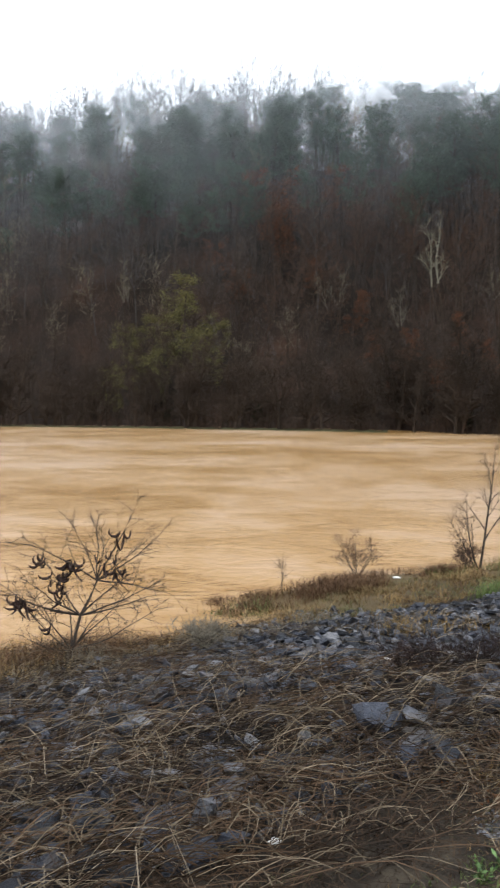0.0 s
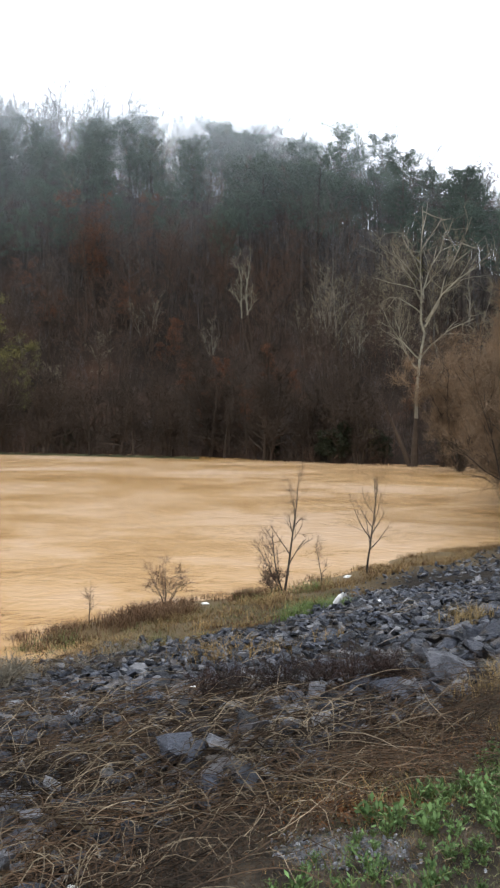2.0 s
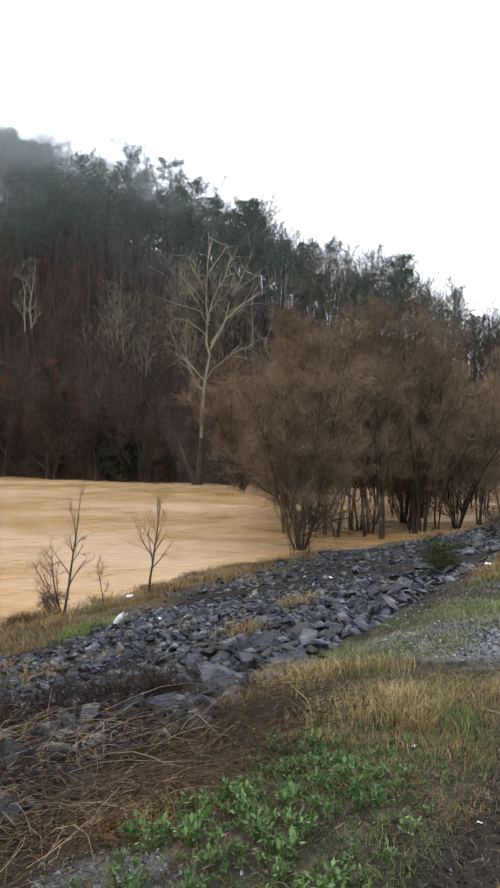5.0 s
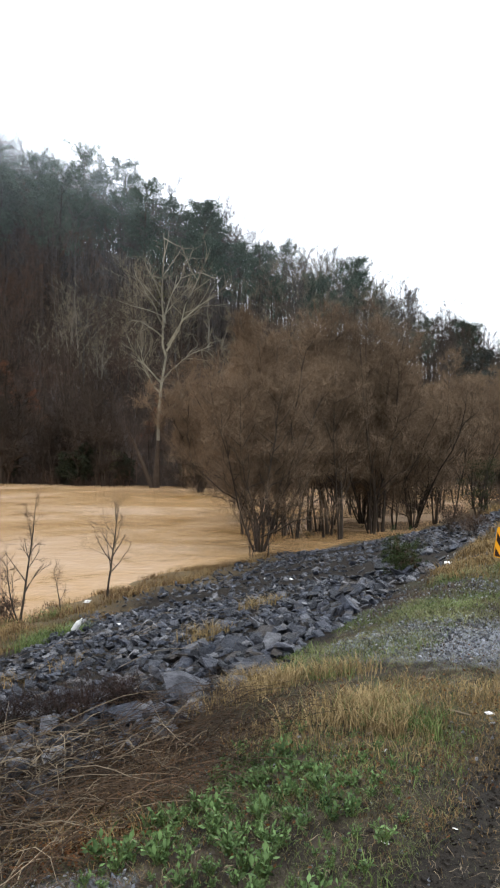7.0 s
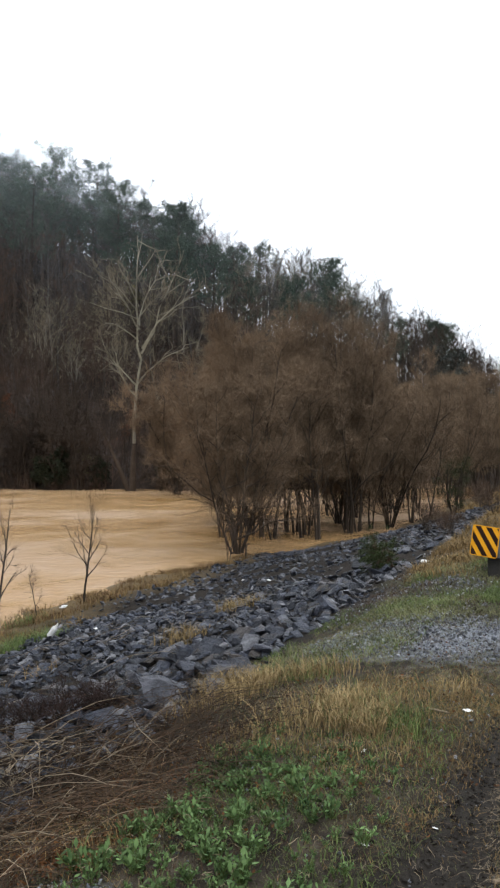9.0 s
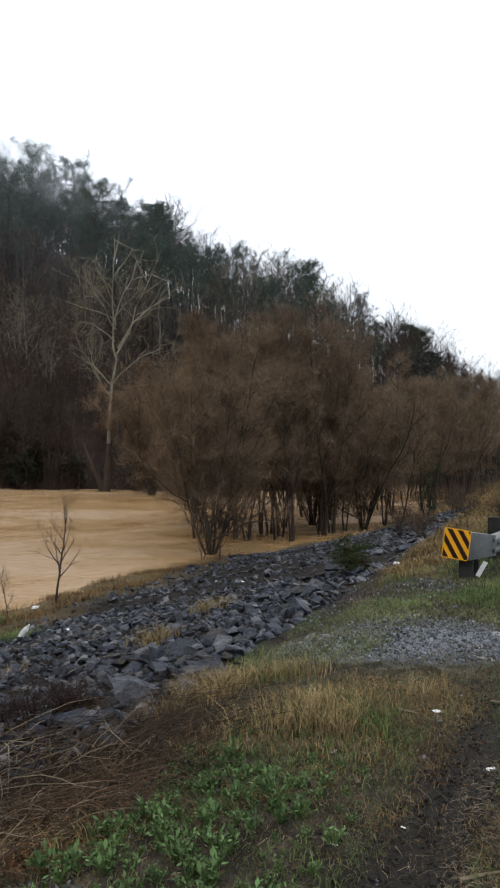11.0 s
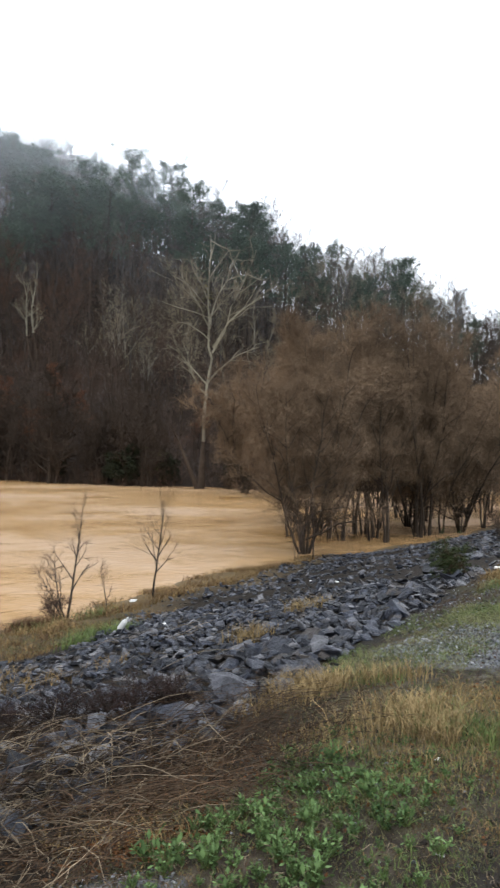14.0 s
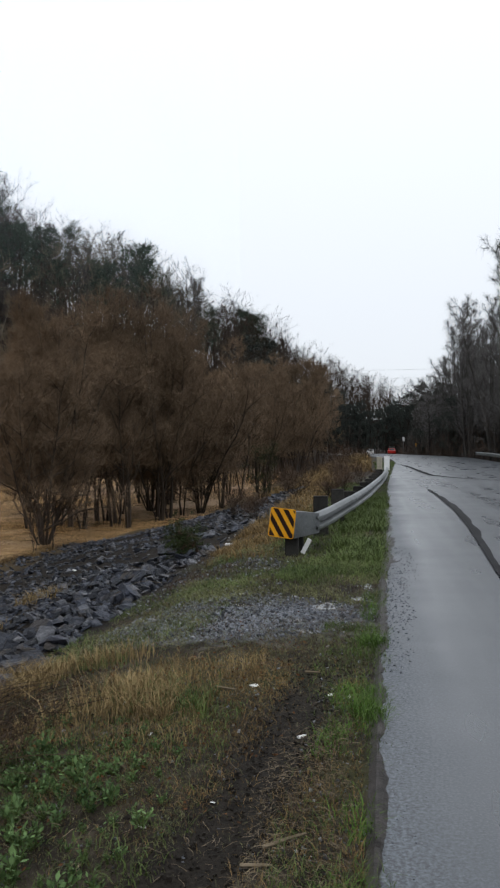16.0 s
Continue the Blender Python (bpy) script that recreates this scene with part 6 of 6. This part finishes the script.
shrub(81, -12.0, 10.9, 1.15, 0.45, TWIG_RED, "bare reddish-brown shrub at the waterline")
shrub(82, -11.3, 13.55, 0.62, 0.34, TWIG_RED, "bare brown shrub at the sapling's foot")
shrub(83, -8.3, 5.1, 0.22, 0.42, TWIG_PALE, "small grey dead shrub above the pool")
for i, (x, y) in enumerate([(-3.0, 5.5), (-3.25, 5.35), (-3.5, 5.25), (-3.75, 5.05), (-4.05, 4.9), (-4.3, 4.75)]):
    shrub(110 + i, x, y, 0.15, 0.30, VINEDARK, "dark brown dead bramble over the stones", "dark brambles on the stones", 6, "bramble", 0.10)
cedar_low = leafy_tree(346, 1.0, 0.11, 0.012, 36, 0.06, 0.05, 0.3, 260, 0.07)
low = tree_thing("evergreen_shrub", cedar_low, [BARK_DARK, TWIG_BROWN, CEDAR], "small leaning dark evergreen shrub on the stones", "shrub")
low.matrix_basis = stand(-2.36, 13.5, 0.56, 0, tilt=(0, -48))
for i, (x, y, s) in enumerate([(-2.2, 19, 1.0), (-3.2, 22, 1.2), (-1.6, 24, 1.4), (-0.5, 22, 0.9), (-0.2, 25, 1.1), (0.2, 28.5, 1.2), (-0.4, 27, 1.3), (-2.4, 29, 1.7), (-0.6, 33, 1.6), (-3.2, 36, 1.8), (-0.8, 40, 1.7), (-2.5, 46, 1.9), (-0.5, 52, 1.8), (-4.5, 50, 2.4), (-1.5, 58, 2.2), (0.4, 62, 1.8), (-3.6, 63, 2.6), (-1.0, 68, 2.3), (-5.5, 70, 3.0), (-3.0, 76, 2.6)]):
    shrub(130 + i, x, y, 0.6 * s, 0.5 * s, TWIG_BROWN, "leafless brown shrub behind the guardrail", "shrubs behind the rail", 7)

arcs("dead_vines", "tangled brown dead vines covering the bank", VINE, [
    ((-9.0, -5.0, 0.2, 4.9), 950, (0.25, 0.9), (0.02, 0.16), (0.0022, 0.0050)),
    ((-5.0, -2.0, 0.2, 4.9), 800, (0.25, 0.9), (0.02, 0.16), (0.0020, 0.0048)),
    ((-4.6, -1.6, 0.4, 4.7), 2000, (0.15, 0.65), (0.02, 0.14), (0.0014, 0.0038)),
    ((-10.8, -8.0, 1.5, 6.5), 800, (0.2, 0.7), (0.05, 0.22), (0.0018, 0.0040)),
    ((-2.4, -1.2, 3.4, 5.2), 700, (0.12, 0.45), (0.02, 0.10), (0.001, 0.0028)),
    ((-3.2, -1.9, 4.8, 6.0), 140, (0.3, 0.8), (0.02, 0.15), (0.0016, 0.003))], 41)
dead_stalks(240, 45)
scatter("grey_weeds", "grey-brown dead weeds at the foot of the bank", "weeds", TWIG_PALE, [
    (-10.6, -8.4, 3.6, 7.6, 1500, 0.20, 0.006, 0.3), (-9.6, -7.6, 1.0, 4.6, 700, 0.18, 0.006, 0.4)], 59, 0.5)
arcs("straw_stems", "pale straw-coloured dead stems over the bank", DRYPALE, [
    ((-8.5, -2.5, 0.2, 4.9), 430, (0.3, 1.0), (0.03, 0.20), (0.0020, 0.0046)),
    ((-4.6, -2.1, 0.6, 4.7), 430, (0.2, 0.8), (0.04, 0.20), (0.0016, 0.0040)),
    ((-2.6, -1.6, 0.6, 4.9), 160, (0.15, 0.5), (0.02, 0.12), (0.0014, 0.0032)),
    ((-1.9, 0.45, 2.0, 8.0), 1500, (0.02, 0.07), (0.003, 0.012), (0.0009, 0.0018)),
    ((-10.5, -8.0, 2.0, 6.5), 120, (0.4, 1.0), (0.05, 0.28), (0.002, 0.004)),
    ((-8.0, -2.4, 5.0, 12.0), 60, (0.3, 0.9), (0.02, 0.12), (0.002, 0.004)),
    ((0.05, 0.42, 2.0, 4.6), 1300, (0.02, 0.075), (0.002, 0.008), (0.0007, 0.0014))], 42)
scatter("dry_grass", "tufts of tan dead grass", "dry grass", DRY, [
    (-2.2, -1.4, 3.0, 4.6, 500, 0.10, 0.0045, 0.3), (-1.9, -0.8, 12.0, 17, 3000, 0.13, 0.008, 0.1), (-1.7, -0.75, 10.9, 16, 1600, 0.13, 0.008, 0.0),
    (-7.6, -5.4, 6.5, 8.5, 600, 0.16, 0.008, 0.4), (-10.9, -8.6, 6.0, 14.5, 4200, 0.09, 0.008, -0.2), (-11.9, -9.2, 5.0, 14, 4200, 0.15, 0.010, 0.4), (-11.8, -9.8, 14, 27, 4200, 0.18, 0.011, 0.0), (-11.0, -8.5, 1.0, 6, 1800, 0.22, 0.008, 0.2),
    (-1.9, -0.5, 17, 36, 4200, 0.20, 0.012, 0.0), (-4.2, -0.6, 35, 42, 2500, 0.3, 0.018, -0.2), (-5.0, 0.8, 40, 90, 5000, 0.45, 0.035, -0.3), (-1.6, 0.5, 1.8, 7.0, 5000, 0.028, 0.003, 0.1), (-1.0, 0.0, 3.6, 5.9, 5500, 0.032, 0.0038, 0.0), (-0.05, 0.5, 2.0, 5.5, 4200, 0.030, 0.0036, 0.0)], 51)
scatter("golden_grass", "upright golden tufts of dead grass above the stones", "dry grass", GOLDEN, [
    (-2.2, -0.6, 4.6, 6.2, 5600, 0.13, 0.0055, 0.55), (-1.9, -0.8, 4.7, 6.0, 2600, 0.18, 0.0055, 0.9), (-1.0, -0.2, 5.4, 6.3, 1500, 0.07, 0.004, 0.1), (-2.0, -0.4, 4.3, 6.1, 1800, 0.08, 0.0045, 0.2), (-2.3, -1.7, 5.2, 6.0, 900, 0.15, 0.005, -0.2), (-4.4, -3.8, 8.5, 9.4, 330, 0.18, 0.007, 0.0), (-4.65, -4.1, 11.0, 11.9, 300, 0.2, 0.008, 0.0)], 58, 0.42)
scatter("russet_stalks", "low russet dead stalks along the waterline", "weeds", WEEDRED, [
    (-12.0, -10.7, 6.6, 12.8, 5200, 0.22, 0.009, 0.15), (-11.2, -9.4, 2.0, 5.6, 3600, 0.24, 0.009, -0.1), (-11.8, -10.0, 12.8, 26.5, 3600, 0.14, 0.010, 0.1), (-10.9, -8.6, 6.5, 14, 3600, 0.10, 0.008, 0.1)], 57, 0.5)
scatter("green_grass", "thin green winter grass", "grass", GREEN, [
    (0.15, 0.75, 2.0, 7.0, 5200, 0.055, 0.004, 0.25), (-0.9, 1.2, 10.2, 30, 12000, 0.09, 0.009, 0.0), (0.0, 1.2, 10.4, 22, 9000, 0.15, 0.010, -0.2), (-0.5, 0.75, 8.8, 11.2, 3000, 0.08, 0.007, 0.2), (-1.6, 0.8, 8.6, 11.5, 4500, 0.06, 0.006, 0.35), (-1.5, -0.2, 1.6, 5.0, 4200, 0.045, 0.0045, 0.2), (-1.7, -0.4, 4.7, 6.0, 1500, 0.12, 0.0045, 0.55),
    (-2.2, -0.8, 5.6, 9.5, 4200, 0.05, 0.005, 0.0), (-11.2, -10.2, 12.0, 14.6, 350, 0.2, 0.010, 0.2), (-9.0, -7.7, 10.2, 11.8, 900, 0.2, 0.009, 0.1), (-11.4, -10.6, 5.5, 8.2, 500, 0.18, 0.008, 0.3), (1.0, 3.5, 30, 60, 2500, 0.14, 0.02, -0.3)], 52)
scatter("olive_moss_grass", "short olive mossy grass on the verge", "grass", OLIVE, [
    (-2.0, 0.55, 1.5, 8.0, 24000, 0.024, 0.003, 0.1), (-10.9, -8.8, 7.0, 14.0, 3500, 0.08, 0.008, 0.0), (-1.8, 0.8, 8.0, 14.0, 7000, 0.04, 0.005, 0.0)], 53)
scatter("grass_clump", "bright green grass clumps at the road edge", "grass", CLUMP, [
    (0.30, 0.68, 4.5, 5.3, 650, 0.07, 0.0045, 0.35), (0.42, 0.62, 4.75, 5.0, 320, 0.09, 0.0045, -9), (0.22, 0.55, 3.4, 4.1, 550, 0.06, 0.0045, 0.3), (0.36, 0.74, 6.0, 6.9, 650, 0.08, 0.0045, 0.35), (0.46, 0.68, 6.3, 6.5, 260, 0.10, 0.0045, -9), (0.2, 0.42, 4.2, 4.6, 250, 0.06, 0.0045, 0.2), (0.30, 0.56, 2.5, 3.2, 500, 0.055, 0.0045, 0.3), (0.45, 0.85, 7.2, 10.5, 900, 0.07, 0.005, 0.3)], 54)
scatter("pale_grass", "pale thin winter grass on the gravelly verge", "grass", PALEGRASS, [
    (-1.7, 0.9, 7.8, 13.5, 17000, 0.05, 0.0055, 0.25), (-2.1, -0.9, 6.0, 8.6, 4500, 0.04, 0.0045, 0.0), (-1.0, 0.5, 2.5, 6.8, 7000, 0.022, 0.003, 0.1)], 56, 0.9)
scatter("dead_turf", "short dead brown turf on the verge", "grass", VINE, [
    (-2.1, 0.5, 1.4, 8.0, 17000, 0.028, 0.0045, -0.3), (-4.8, -1.7, 0.6, 4.9, 6000, 0.06, 0.004, 0.25), (-9.5, -4.5, 0.6, 4.9, 5000, 0.09, 0.006, 0.25), (-2.0, 0.8, 8.0, 16.0, 9000, 0.05, 0.006, -0.4)], 55, 1.1)
leaf_scatter()
weeds = [weed_thing(60 + k, 0.060 + 0.012 * k) for k in range(4)]
spots = []
WR = random.Random(4)
seats = []
while len(seats) < 225:
    x, y = WR.gauss(-1.02, 0.33), WR.gauss(3.35, 0.62)
    if -1.5 < x < -0.36 and 2.1 < y < 4.75 and all(math.hypot(x - p, y - q) > 0.05 for p, q in seats):
        seats.append((x, y))
for i, (x, y) in enumerate(seats):
    spots.append((i % 4, stand(x, y, WR.choice([0.36, 0.5, 0.66, 0.82, 1.1]) * WR.uniform(0.9, 1.1), WR.uniform(0, 360))))
put_copies(weeds, spots)


# ---- litter ----
def scrap(x, y, s, seed, name="litter", label="crumpled white scrap of litter", flat=0.4):
    rng = np.random.default_rng(seed)
    V, F = SHAPES[seed % 16]
    b = Build()
    b.add(V @ turn3(rng, 0.3).T * [s, s, s * flat * 1.6], F)
    ob = part(name, b, [WHITE])
    ob.matrix_basis = Matrix.Translation((x, y, max(float(land(x, y)), WATER_Z if x < -11 else -9) + s * 0.15))
    tagged(ob, label, "litter", "white litter")


for i, (x, y, s) in enumerate([(-0.39, 3.43, 0.034), (-0.15, 3.69, 0.028), (-0.93, 4.9, 0.06), (-0.20, 5.3, 0.05), (0.16, 4.58, 0.05), (0.41, 5.14, 0.035), (0.29, 5.2, 0.03), (0.55, 4.6, 0.03), (-0.65, 4.45, 0.03),
                               (-11.2, 11.3, 0.13), (-7.34, 11.95, 0.10), (-6.0, 10.5, 0.09), (-6.7, 17.2, 0.11), (-5.5, 15.7, 0.09), (-1.95, 14.1, 0.14), (-10.9, 15.9, 0.2), (-2.75, 7.0, 0.09), (-5.3, 5.5, 0.12), (-3.3, 2.2, 0.04), (-2.3, 2.0, 0.05)]):
    scrap(x, y, s, 200 + i)
b = Build()
s = np.linspace(0, 1, 7)
b.tube(np.stack([0 * s, 0.30 * s - 0.15, 0 * s], -1), [0.004, 0.05, 0.052, 0.052, 0.05, 0.02, 0.012], 8, 0, True)
bottle = part("bottle", b, [WHITE])
bottle.matrix_basis = pose(-7.55, 11.0, float(land(-7.55, 11.0)) + 0.16, 58, 15, -50)
tagged(bottle, "white plastic bottle lying on the stones", "bottle")


def stick(x, y, L, turn, label="short pale broken stick on the verge", material=DRYPALE):
    b = Build()
    rng = np.random.default_rng(int(abs(x) * 100))
    P = bough(rng, (0, 0, 0), (1, 0, 0), L, 4, 0.05, 0)
    P[:, 2] *= 0.3
    b.tube(P, [0.008, 0.008, 0.007, 0.006, 0.004], 5, 0, True)
    ob = part("stick", b, [material])
    ob.matrix_basis = pose(x, y, float(land(x, y)) + 0.02, 0, 0, turn)
    tagged(ob, label, "stick", "sticks on the verge")


stick(-0.45, 5.22, 0.16, -15)
stick(0.12, 3.32, 0.20, 35)
stick(0.05, 3.2, 0.12, 10)
stick(0.1, 5.6, 0.1, 0)
gravel()
riprap()
clods()
